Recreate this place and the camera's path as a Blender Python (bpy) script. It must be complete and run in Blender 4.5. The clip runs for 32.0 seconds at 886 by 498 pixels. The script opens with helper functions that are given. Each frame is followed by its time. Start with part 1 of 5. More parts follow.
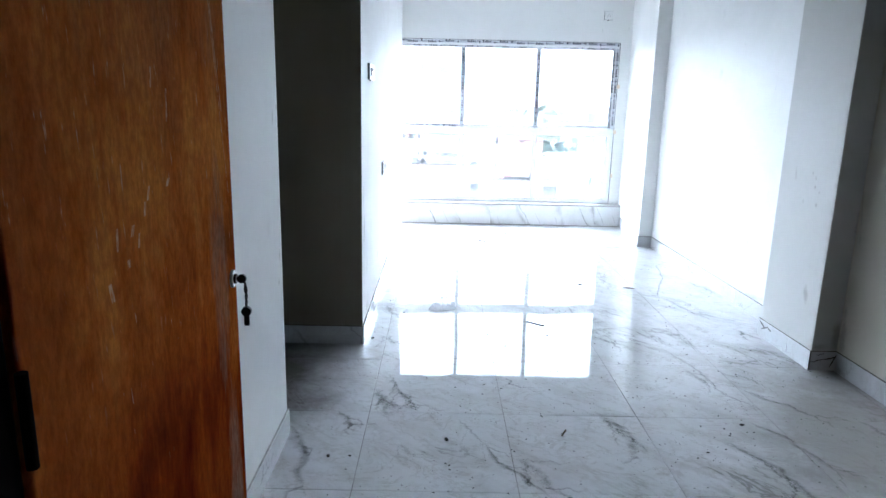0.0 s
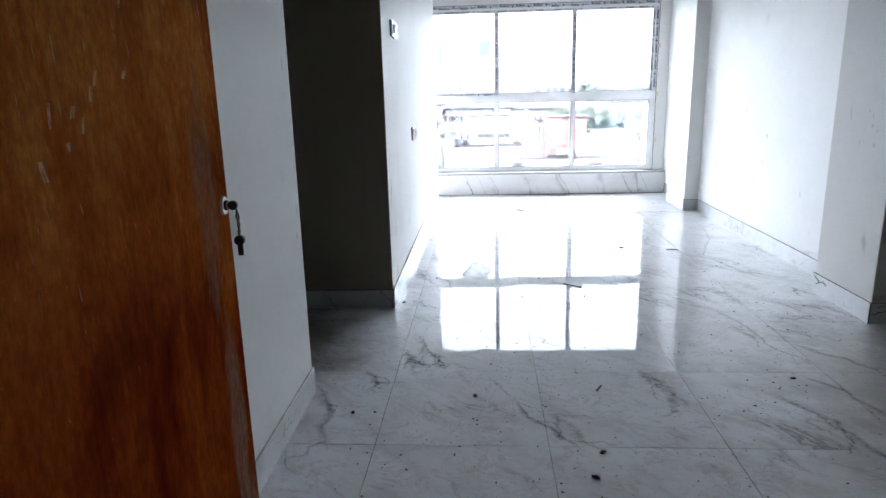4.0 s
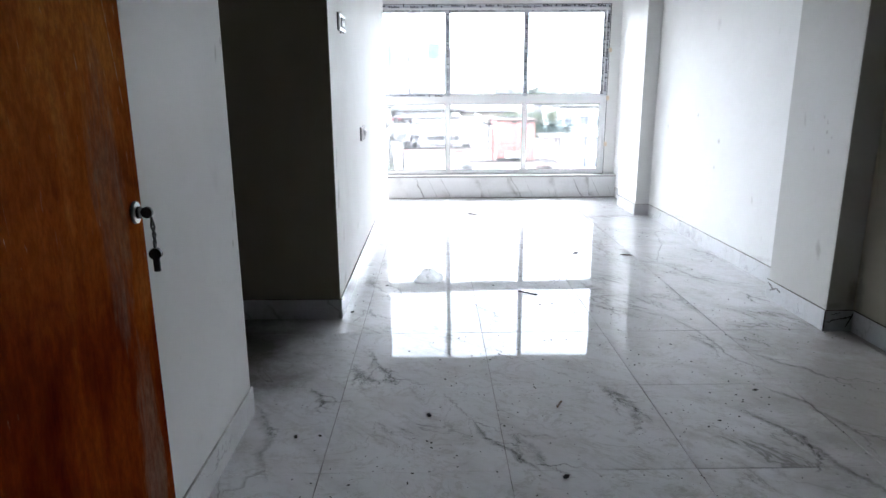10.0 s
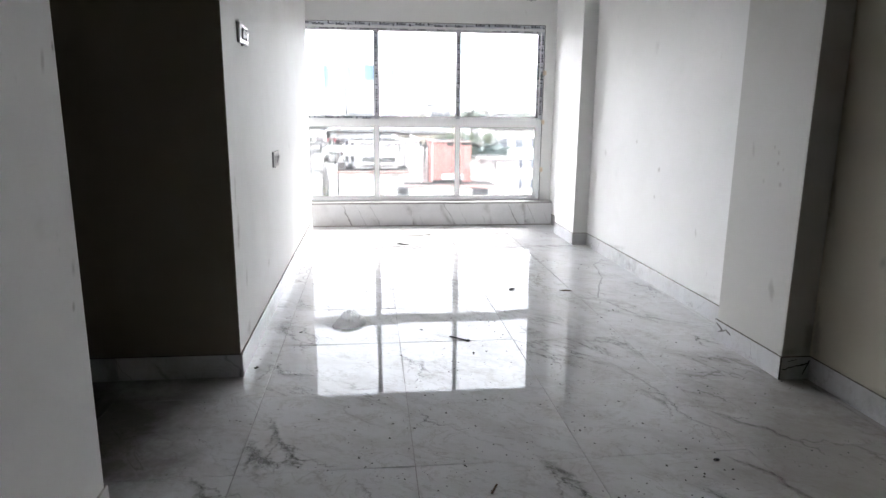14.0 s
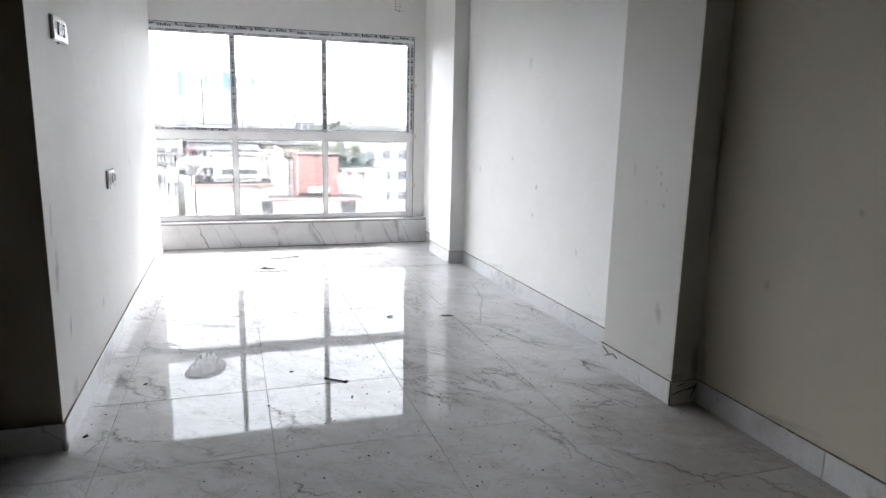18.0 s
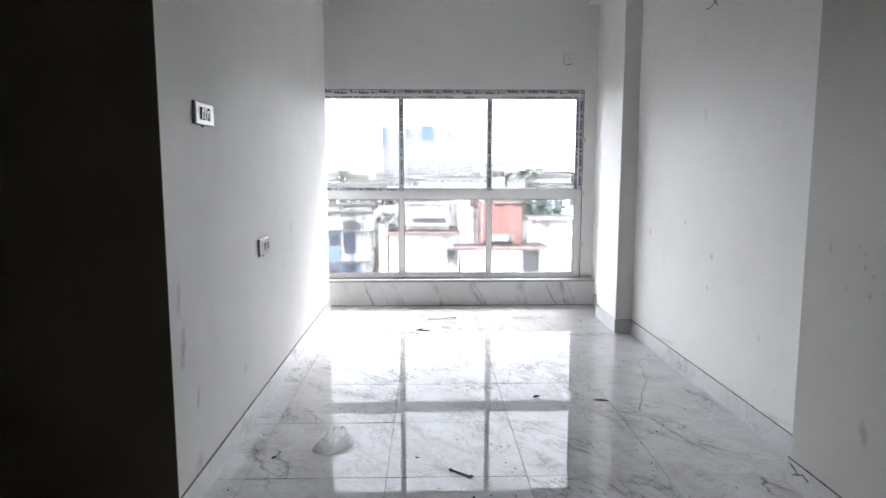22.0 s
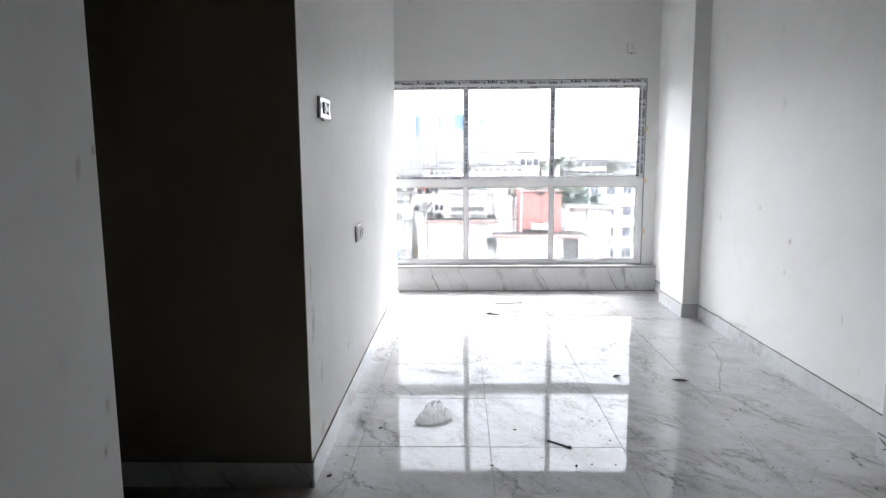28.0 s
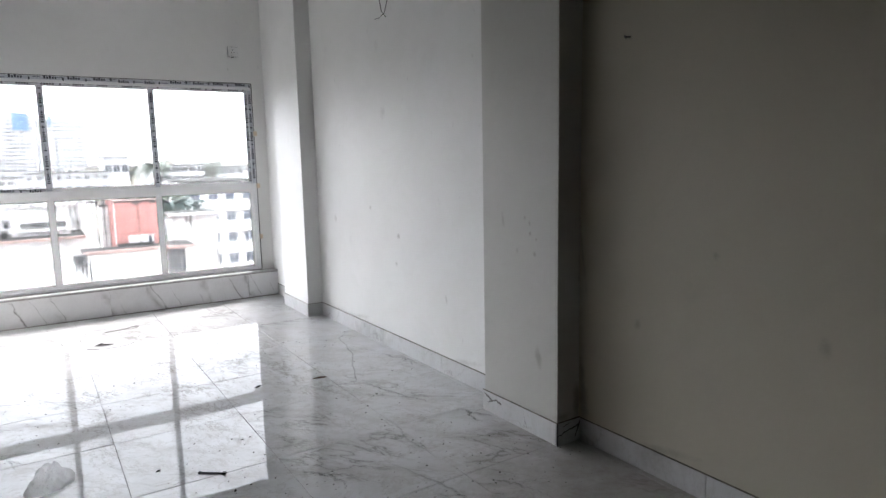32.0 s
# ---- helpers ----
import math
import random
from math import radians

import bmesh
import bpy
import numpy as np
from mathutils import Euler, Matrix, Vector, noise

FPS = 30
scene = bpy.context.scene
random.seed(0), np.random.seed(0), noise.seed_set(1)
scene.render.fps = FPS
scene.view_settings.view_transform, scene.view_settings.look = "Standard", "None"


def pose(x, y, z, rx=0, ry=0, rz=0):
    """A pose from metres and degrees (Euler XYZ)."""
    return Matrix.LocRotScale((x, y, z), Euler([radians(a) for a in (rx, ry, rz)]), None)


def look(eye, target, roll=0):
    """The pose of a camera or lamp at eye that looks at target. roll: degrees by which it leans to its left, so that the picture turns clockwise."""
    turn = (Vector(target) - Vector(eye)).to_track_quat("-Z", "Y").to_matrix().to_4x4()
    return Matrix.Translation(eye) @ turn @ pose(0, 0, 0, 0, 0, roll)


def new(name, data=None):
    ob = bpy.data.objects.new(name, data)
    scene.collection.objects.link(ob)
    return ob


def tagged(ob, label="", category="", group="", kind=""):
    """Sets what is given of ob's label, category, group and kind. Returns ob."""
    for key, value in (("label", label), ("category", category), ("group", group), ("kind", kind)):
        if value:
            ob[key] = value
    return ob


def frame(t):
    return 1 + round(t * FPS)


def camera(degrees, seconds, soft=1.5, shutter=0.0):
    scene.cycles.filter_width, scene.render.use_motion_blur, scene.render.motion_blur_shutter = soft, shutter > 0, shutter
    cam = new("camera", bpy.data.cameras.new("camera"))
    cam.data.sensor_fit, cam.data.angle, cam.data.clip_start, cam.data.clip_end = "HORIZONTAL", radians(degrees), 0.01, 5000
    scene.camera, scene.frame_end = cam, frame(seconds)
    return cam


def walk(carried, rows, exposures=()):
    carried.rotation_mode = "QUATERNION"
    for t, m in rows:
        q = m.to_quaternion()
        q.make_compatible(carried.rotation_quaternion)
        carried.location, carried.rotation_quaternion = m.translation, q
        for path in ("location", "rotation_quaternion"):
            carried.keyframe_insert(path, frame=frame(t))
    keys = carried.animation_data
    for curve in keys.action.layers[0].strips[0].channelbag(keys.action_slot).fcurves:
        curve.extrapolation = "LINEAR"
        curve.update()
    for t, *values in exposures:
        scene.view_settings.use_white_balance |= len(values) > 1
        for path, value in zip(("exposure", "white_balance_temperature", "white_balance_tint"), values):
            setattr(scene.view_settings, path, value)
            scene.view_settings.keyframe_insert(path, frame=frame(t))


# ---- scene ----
cam = camera(68.9, 32.0)
PATH = [
    (0, (-0.008, 0.038, 1.358), (0.007, 1.988, 0.916), 1.3),
    (0.5, (0.027, -0.014, 1.359), (0.149, 1.92, 0.863), 1.1),
    (1, (0.038, -0.045, 1.36), (0.16, 1.876, 0.817), 1.0),
    (1.5, (0.042, -0.02, 1.35), (0.18, 1.888, 0.766), 1.3),
    (2, (0.044, -0.025, 1.321), (0.159, 1.885, 0.74), 3.0),
    (2.5, (0.039, 0.018, 1.264), (0.128, 1.892, 0.574), 3.6),
    (3, (0.048, 0.034, 1.222), (0.092, 1.928, 0.583), -0.2),
    (3.5, (0.08, 0.07, 1.197), (0.004, 1.991, 0.646), -1.8),
    (5.5, (0.095, 0.18, 1.197), (-0.077, 2.127, 0.774), -1.1),
    (6, (0.081, 0.189, 1.199), (0.035, 2.141, 0.769), -0.3),
    (6.5, (0.027, 0.213, 1.202), (0.065, 2.174, 0.811), 0.8),
    (7, (0.023, 0.245, 1.194), (0.096, 2.204, 0.796), 1.3),
    (7.5, (0.037, 0.244, 1.19), (0.097, 2.195, 0.754), 0.8),
    (8, (0.036, 0.248, 1.184), (0.101, 2.197, 0.741), 0.4),
    (8.5, (0.041, 0.254, 1.185), (0.141, 2.204, 0.75), -0.0),
    (9, (0.044, 0.245, 1.176), (0.137, 2.186, 0.704), -0.3),
    (9.5, (0.044, 0.242, 1.163), (0.117, 2.173, 0.646), -0.1),
    (10, (0.069, 0.285, 1.177), (0.095, 2.226, 0.696), -0.3),
    (10.5, (0.111, 0.358, 1.183), (0.096, 2.306, 0.726), 0.6),
    (11, (0.145, 0.402, 1.182), (0.088, 2.353, 0.743), -0.3),
    (11.5, (0.171, 0.44, 1.179), (0.187, 2.397, 0.766), -0.6),
    (12, (0.16, 0.511, 1.176), (0.284, 2.459, 0.742), -0.4),
    (12.5, (0.108, 0.59, 1.183), (0.325, 2.547, 0.834), 0.8),
    (13, (0.111, 0.676, 1.192), (0.333, 2.629, 0.821), 1.6),
    (13.5, (0.144, 0.714, 1.183), (0.339, 2.663, 0.78), 0.8),
    (14, (0.166, 0.71, 1.183), (0.383, 2.654, 0.764), 0.5),
    (14.5, (0.164, 0.693, 1.187), (0.402, 2.637, 0.78), 0.6),
    (16.5, (0.126, 0.722, 1.202), (0.437, 2.647, 0.756), 1.3),
    (17, (0.198, 0.809, 1.206), (0.502, 2.734, 0.756), -0.7),
    (17.5, (0.228, 0.937, 1.208), (0.789, 2.817, 0.819), 1.7),
    (18, (0.189, 1.036, 1.201), (0.801, 2.902, 0.822), 1.3),
    (18.5, (0.194, 1.145, 1.232), (0.69, 3.039, 0.825), 1.9),
    (19, (0.262, 1.222, 1.274), (0.622, 3.172, 1.016), 0.5),
    (19.5, (0.376, 1.307, 1.324), (0.486, 3.295, 1.133), 2.8),
    (20, (0.455, 1.302, 1.342), (0.532, 3.295, 1.196), 2.1),
    (20.5, (0.478, 1.321, 1.289), (0.616, 3.287, 0.947), 3.6),
    (21, (0.48, 1.325, 1.289), (0.602, 3.294, 0.961), 1.3),
    (21.5, (0.489, 1.297, 1.298), (0.578, 3.275, 1.014), 0.5),
    (22, (0.48, 1.286, 1.304), (0.526, 3.27, 1.058), 0.0),
    (22.5, (0.497, 1.284, 1.298), (0.563, 3.265, 1.03), 0.0),
    (23, (0.479, 1.296, 1.287), (0.522, 3.271, 0.975), -0.6),
    (23.5, (0.471, 1.301, 1.287), (0.513, 3.268, 0.928), -0.3),
    (24, (0.443, 1.295, 1.295), (0.444, 3.267, 0.963), 0.2),
    (24.5, (0.449, 1.289, 1.289), (0.395, 3.252, 0.908), -0.4),
    (25, (0.464, 1.282, 1.291), (0.425, 3.25, 0.937), -0.8),
    (25.5, (0.472, 1.282, 1.289), (0.413, 3.244, 0.91), -1.2),
    (27.5, (0.197, 1.127, 1.307), (0.082, 3.1, 1.0), -1.0),
    (28, (0.166, 1.105, 1.308), (0.113, 3.085, 1.028), -0.4),
    (28.5, (0.166, 1.116, 1.312), (0.144, 3.096, 1.032), 0.5),
    (29, (0.156, 1.169, 1.288), (0.208, 3.138, 0.94), 0.2),
    (29.5, (0.207, 1.228, 1.272), (0.338, 3.194, 0.928), 0.3),
    (30, (0.229, 1.292, 1.278), (0.412, 3.257, 0.953), -0.1),
    (30.5, (0.262, 1.383, 1.259), (0.497, 3.337, 0.9), -0.2),
    (31, (0.229, 1.331, 1.29), (0.634, 3.27, 1.016), 0.9),
    (31.5, (0.143, 1.285, 1.304), (0.887, 3.126, 1.067), -0.9),
    (32, (0.064, 1.193, 1.326), (1.131, 2.86, 1.04), -1.2),
]
# exposure of the phone along the way: seconds, stops, kelvin, tint
EXPOSURES = [(0.0, 6.66, 5380, 8), (2.0, 6.1, 5640, 9), (9.0, 6.08, 5860, 11), (12.0, 5.76, 6260, 12), (13.5, 5.66, 6420, 13), (17.5, 5.6, 6400, 13), (20.0, 5.32, 6310, 13), (24.5, 5.24, 6300, 13), (28.0, 5.48, 6310, 13), (29.0, 5.42, 6310, 13), (32.0, 5.25, 6380, 13)]
walk(cam, [(t, look(eye, target, roll)) for t, eye, target, roll in PATH], EXPOSURES)

# ---- world and sun: a white, hazy overcast day ----
world = bpy.data.worlds.new("overcast_sky")
scene.world = world
world.use_nodes = True
wn, wl = world.node_tree.nodes, world.node_tree.links
sky = wn.new("ShaderNodeTexSky")
sky.sky_type = "NISHITA"
sky.sun_disc = False
sky.sun_elevation, sky.sun_rotation = radians(46), radians(25)
sky.dust_density, sky.air_density, sky.ozone_density = 2.0, 1.0, 1.0
haze = wn.new("ShaderNodeHueSaturation")
haze.inputs["Saturation"].default_value = 0.25
wl.new(sky.outputs[0], haze.inputs["Color"])
veil = wn.new("ShaderNodeMix")  # cloud cover over the clear sky
veil.data_type = "RGBA"
veil.inputs[0].default_value = 0.7
veil.inputs[7].default_value = (8.2, 8.35, 8.6, 1)
wl.new(haze.outputs[0], veil.inputs[6])
wl.new(veil.outputs[2], wn["Background"].inputs["Color"])
wn["Background"].inputs["Strength"].default_value = 0.12

sun = new("sun", bpy.data.lights.new("sun", "SUN"))
sun.data.energy, sun.data.angle, sun.data.color = 0.2, radians(26), (1.0, 0.97, 0.93)
sun.matrix_world = look((8.2, 17.6, 20.1), (0, 0, 0))


# ---- materials ----
LX, RX = -0.43, 2.12  # faces of the two long walls
LEAF = 0.8513  # width of the door leaf
def node_tools(name):
    m = bpy.data.materials.new(name)
    m.use_nodes = True
    return m, m.node_tree.nodes, m.node_tree.links, m.node_tree.nodes["Principled BSDF"]


def noise_node(N, L, vec, scale, detail=4.0, rough=0.55, distort=0.0):
    n = N.new("ShaderNodeTexNoise")
    n.inputs["Scale"].default_value, n.inputs["Detail"].default_value = scale, detail
    n.inputs["Roughness"].default_value, n.inputs["Distortion"].default_value = rough, distort
    if vec is not None:
        L.new(vec, n.inputs["Vector"])
    return n.outputs["Fac"]


def ramp_node(N, L, fac, stops):
    r = N.new("ShaderNodeValToRGB")
    L.new(fac, r.inputs[0])
    els = r.color_ramp.elements
    while len(els) < len(stops):
        els.new(0.5)
    for e, (p, c) in zip(els, stops):
        e.position = p
        e.color = (c, c, c, 1) if isinstance(c, (int, float)) else (*c, 1)
    return r.outputs[0]


def mix_node(N, L, fac, a, b, how="MIX"):
    m = N.new("ShaderNodeMix")
    m.data_type, m.blend_type = "RGBA", how
    for sock, v in ((m.inputs[0], fac), (m.inputs[6], a), (m.inputs[7], b)):
        if hasattr(v, "links"):
            L.new(v, sock)
        elif isinstance(v, (int, float)):
            sock.default_value = v
        else:
            sock.default_value = (*v, 1)
    return m.outputs[2]


def math_node(N, L, how, a, b=0.0):
    m = N.new("ShaderNodeMath")
    m.operation = how
    for sock, v in ((m.inputs[0], a), (m.inputs[1], b)):
        if hasattr(v, "links"):
            L.new(v, sock)
        else:
            sock.default_value = v
    return m.outputs[0]


def bump_node(N, L, bsdf, height, strength, distance=0.01):
    b = N.new("ShaderNodeBump")
    b.inputs["Strength"].default_value, b.inputs["Distance"].default_value = strength, distance
    L.new(height, b.inputs["Height"])
    L.new(b.outputs[0], bsdf.inputs["Normal"])


def stretch_node(N, L, vec, scale=(1, 1, 1), turn=(0, 0, 0)):
    """Turns, then scales, so that a pattern may run aslant."""
    for key, value in (("Rotation", [radians(a) for a in turn]), ("Scale", scale)):
        mp = N.new("ShaderNodeMapping")
        mp.inputs[key].default_value = value
        L.new(vec, mp.inputs["Vector"])
        vec = mp.outputs[0]
    return vec


def blob_node(N, L, co, cx, cz, rx, rz, ragged):
    """A soft, ragged spot round (cx, cz) of the x-z plane: 1 inside, 0 outside."""
    sep = N.new("ShaderNodeSeparateXYZ")
    L.new(co, sep.inputs[0])
    dx = math_node(N, L, "DIVIDE", math_node(N, L, "SUBTRACT", sep.outputs[0], cx), rx)
    dz = math_node(N, L, "DIVIDE", math_node(N, L, "SUBTRACT", sep.outputs[2], cz), rz)
    d = math_node(N, L, "ADD", math_node(N, L, "MULTIPLY", dx, dx), math_node(N, L, "MULTIPLY", dz, dz))
    d = math_node(N, L, "ADD", d, math_node(N, L, "MULTIPLY", math_node(N, L, "SUBTRACT", ragged, 0.5), 2.4))
    return ramp_node(N, L, d, [(0.25, 1.0), (1.0, 0.0)])


def scratch_node(N, L, co, x0, z0, slope, reach, width):
    """A thin straight scratch in the x-z plane from (x0, z0) up by reach, leaning by slope."""
    sep = N.new("ShaderNodeSeparateXYZ")
    L.new(co, sep.inputs[0])
    up = math_node(N, L, "SUBTRACT", sep.outputs[2], z0)
    off = math_node(N, L, "SUBTRACT", math_node(N, L, "SUBTRACT", sep.outputs[0], x0), math_node(N, L, "MULTIPLY", up, slope))
    line = math_node(N, L, "LESS_THAN", math_node(N, L, "ABSOLUTE", off), width)
    inside = math_node(N, L, "MULTIPLY", math_node(N, L, "GREATER_THAN", up, 0.0), math_node(N, L, "LESS_THAN", up, reach))
    return math_node(N, L, "MULTIPLY", line, inside)


def plain(name, colour, rough=0.6, metal=0.0, vary=0.12, scale=25.0, bump=0.05):
    """A surface of one colour with grain and larger blotches."""
    m, N, L, B = node_tools(name)
    co = N.new("ShaderNodeTexCoord").outputs["Object"]
    f = math_node(N, L, "ADD", math_node(N, L, "MULTIPLY", noise_node(N, L, co, scale), 0.6),
                  math_node(N, L, "MULTIPLY", noise_node(N, L, co, scale * 0.13), 0.4))
    dark = [c * (1 - vary) for c in colour]
    light = [min(1, c * (1 + vary)) for c in colour]
    L.new(ramp_node(N, L, f, [(0.3, dark), (0.7, light)]), B.inputs["Base Color"])
    B.inputs["Roughness"].default_value, B.inputs["Metallic"].default_value = rough, metal
    if bump:
        bump_node(N, L, B, noise_node(N, L, co, scale * 4), bump, 0.002)
    return m


def plaster(name, colour, smudge=0.5, marks_at=()):
    """Matt primer on plaster: roller texture, faint patches, scuffs and smudges."""
    m, N, L, B = node_tools(name)
    co = N.new("ShaderNodeNewGeometry").outputs["Position"]
    base = mix_node(N, L, ramp_node(N, L, noise_node(N, L, co, 0.9, 5, 0.6), [(0.35, 0.0), (0.7, 1.0)]),
                    colour, [colour[0] * 0.955, colour[1] * 0.955, colour[2] * 0.945])
    # trowel and roller passes
    pass_ = noise_node(N, L, stretch_node(N, L, co, (1.7, 1.7, 2.2), (38, 6, 0)), 1.3, 6, 0.62, 0.9)
    base = mix_node(N, L, ramp_node(N, L, pass_, [(0.44, 0.0), (0.70, 0.5)]), base, [colour[0] * 0.92, colour[1] * 0.92, colour[2] * 0.91])
    # dirty spots, sparse
    v = N.new("ShaderNodeTexVoronoi")
    v.inputs["Scale"].default_value = 2.6
    L.new(stretch_node(N, L, co, (1.0, 1.0, 0.75)), v.inputs["Vector"])
    warp = math_node(N, L, "ADD", v.outputs["Distance"], math_node(N, L, "MULTIPLY", noise_node(N, L, co, 34, 3), 0.16))
    spot = ramp_node(N, L, warp, [(0.10, 1.0), (0.19, 0.0)])
    spot = math_node(N, L, "MULTIPLY", spot, ramp_node(N, L, noise_node(N, L, co, 1.7, 2), [(0.47, 0.0), (0.60, 1.0)]))
    base = mix_node(N, L, math_node(N, L, "MULTIPLY", spot, smudge * 0.2), base, (0.24, 0.22, 0.2))
    # fine drag marks
    marks = ramp_node(N, L, noise_node(N, L, stretch_node(N, L, co, (9, 9, 2.2), (0, 18, 0)), 2.3, 6, 0.7), [(0.66, 0.0), (0.74, 1.0)])
    base = mix_node(N, L, math_node(N, L, "MULTIPLY", marks, smudge * 0.35), base, (0.33, 0.31, 0.29))
    if marks_at:
        rag = noise_node(N, L, co, 11, 6, 0.7, 0.4)
        for x, y, z, r, rz, amount in marks_at:
            sub = N.new("ShaderNodeVectorMath")
            sub.operation = "SUBTRACT"
            sub.inputs[1].default_value = (x, y, z)
            L.new(co, sub.inputs[0])
            ln = N.new("ShaderNodeVectorMath")
            ln.operation = "LENGTH"
            L.new(stretch_node(N, L, sub.outputs[0], (1 / r, 1 / r, 1 / rz), (9, 0, 0)), ln.inputs[0])
            d = math_node(N, L, "ADD", ln.outputs["Value"], math_node(N, L, "MULTIPLY", math_node(N, L, "SUBTRACT", rag, 0.5), 2.6))
            base = mix_node(N, L, math_node(N, L, "MULTIPLY", ramp_node(N, L, d, [(0.2, 1.0), (1.0, 0.0)]), amount * 0.75), base, (0.26, 0.235, 0.20))
    L.new(base, B.inputs["Base Color"])
    L.new(ramp_node(N, L, pass_, [(0.36, 0.52), (0.62, 0.65)]), B.inputs["Roughness"])
    B.inputs["Specular IOR Level"].default_value = 0.32
    h = math_node(N, L, "ADD", noise_node(N, L, co, 240, 2), math_node(N, L, "MULTIPLY", noise_node(N, L, co, 7, 3), 1.6))
    h = math_node(N, L, "ADD", h, math_node(N, L, "MULTIPLY", pass_, 3.0))
    bump_node(N, L, B, h, 0.12, 0.004)
    return m


def marble(name, rough=0.02, vein=1.0, dust=1.0, tint=(0.70, 0.707, 0.72), slant_turn=(0, 0, 50), flat="XY", shine=0.34, wander=1.0, crackle=0.0):
    """Polished white vitrified tile with grey slanting veins; every tile shows its own cut."""
    m, N, L, B = node_tools(name)
    co = N.new("ShaderNodeTexCoord").outputs["Object"]
    rnd = N.new("ShaderNodeObjectInfo").outputs["Random"]
    off = N.new("ShaderNodeCombineXYZ")
    L.new(math_node(N, L, "MULTIPLY", rnd, 37.0), off.inputs[0])
    L.new(math_node(N, L, "MULTIPLY", rnd, 91.0), off.inputs[1])
    L.new(math_node(N, L, "MULTIPLY", rnd, 53.0), off.inputs[2])
    add = N.new("ShaderNodeVectorMath")
    L.new(co, add.inputs[0]), L.new(off.outputs[0], add.inputs[1])
    vec = add.outputs[0]
    turned = stretch_node(N, L, vec, (1, 1, 1), slant_turn)
    sep = N.new("ShaderNodeSeparateXYZ")
    L.new(turned, sep.inputs[0])
    across = sep.outputs[1] if flat == "XY" else sep.outputs[0]

    def streaks(per_metre, sway, sway_scale, thick, seed, low, high):
        """Broken veins that run side by side, sway and swell."""
        shift = N.new("ShaderNodeVectorMath")
        shift.inputs[1].default_value = (seed, seed * 2.3, seed * 0.7)
        L.new(turned, shift.inputs[0])
        p = shift.outputs[0]
        warp = math_node(N, L, "MULTIPLY", math_node(N, L, "SUBTRACT", noise_node(N, L, p, sway_scale, 4, 0.55, 0.3), 0.5), sway * wander)
        u = math_node(N, L, "FRACT", math_node(N, L, "ADD", math_node(N, L, "MULTIPLY", math_node(N, L, "ADD", across, warp), per_metre), seed + 50.37))
        d = math_node(N, L, "DIVIDE", math_node(N, L, "ABSOLUTE", math_node(N, L, "SUBTRACT", u, 0.5)), per_metre)
        swell = ramp_node(N, L, noise_node(N, L, p, 5.0, 4, 0.7), [(0.35, 0.15), (0.7, 1.0)])
        line = ramp_node(N, L, math_node(N, L, "ADD", math_node(N, L, "DIVIDE", d, math_node(N, L, "MULTIPLY", swell, thick)), math_node(N, L, "MULTIPLY", math_node(N, L, "SUBTRACT", noise_node(N, L, p, 26.0, 5, 0.75), 0.5), 1.5)), [(0.05, 1.0), (0.4, 0.5), (1.0, 0.0)])
        return math_node(N, L, "MULTIPLY", line, ramp_node(N, L, noise_node(N, L, p, 2.4, 3, 0.6), [(low, 0.0), (high, 1.0)]))

    broad_vein = streaks(2.6, 0.34, 2.8, 0.10, 3.1, 0.40, 0.58)
    thin_vein = streaks(3.4, 0.26, 4.2, 0.022, 7.7, 0.48, 0.60)
    hair_vein = streaks(8.0, 0.22, 6.0, 0.008, 12.9, 0.48, 0.60)
    cloud = ramp_node(N, L, noise_node(N, L, stretch_node(N, L, turned, (0.8, 1.5, 1.0)), 2.0, 7, 0.62, 0.2), [(0.48, 0.0), (0.78, 1.0)])
    base = mix_node(N, L, math_node(N, L, "MULTIPLY", cloud, 0.42 if crackle else 0.5 * vein), tint, (0.45, 0.445, 0.44))
    base = mix_node(N, L, math_node(N, L, "MULTIPLY", broad_vein, 0.65 * vein), base, (0.23, 0.222, 0.21))
    base = mix_node(N, L, math_node(N, L, "MULTIPLY", thin_vein, 0.8 * vein), base, (0.12, 0.115, 0.11))
    base = mix_node(N, L, math_node(N, L, "MULTIPLY", hair_vein, 0.7 * vein), base, (0.16, 0.155, 0.15))
    if crackle:  # sparse, forked cracks with a grey halo
        bent = stretch_node(N, L, turned, (0.75, 1.9, 1.0))
        ridge = math_node(N, L, "ABSOLUTE", math_node(N, L, "SUBTRACT", noise_node(N, L, bent, 2.4, 6, 0.6, 0.7), 0.5))
        where = ramp_node(N, L, noise_node(N, L, turned, 1.9, 2, 0.5), [(0.53, 0.0), (0.66, 1.0)])
        halo = math_node(N, L, "MULTIPLY", ramp_node(N, L, ridge, [(0.0, 1.0), (0.075, 0.0)]), where)
        base = mix_node(N, L, math_node(N, L, "MULTIPLY", halo, 0.42 * crackle), base, (0.33, 0.325, 0.32))
        crack = math_node(N, L, "MULTIPLY", ramp_node(N, L, ridge, [(0.002, 1.0), (0.012, 0.0)]), where)
        base = mix_node(N, L, math_node(N, L, "MULTIPLY", crack, 0.6 * crackle), base, (0.13, 0.125, 0.12))
    # site dust, brown smears and specks
    wpos = N.new("ShaderNodeNewGeometry").outputs["Position"]
    film = ramp_node(N, L, noise_node(N, L, stretch_node(N, L, wpos, (1.0, 1.8, 1.0), (0, 0, 35)), 3.5, 7, 0.75), [(0.46, 0.0), (0.70, 1.0)])
    base = mix_node(N, L, math_node(N, L, "MULTIPLY", film, 0.36 * dust), base, (0.39, 0.365, 0.33))
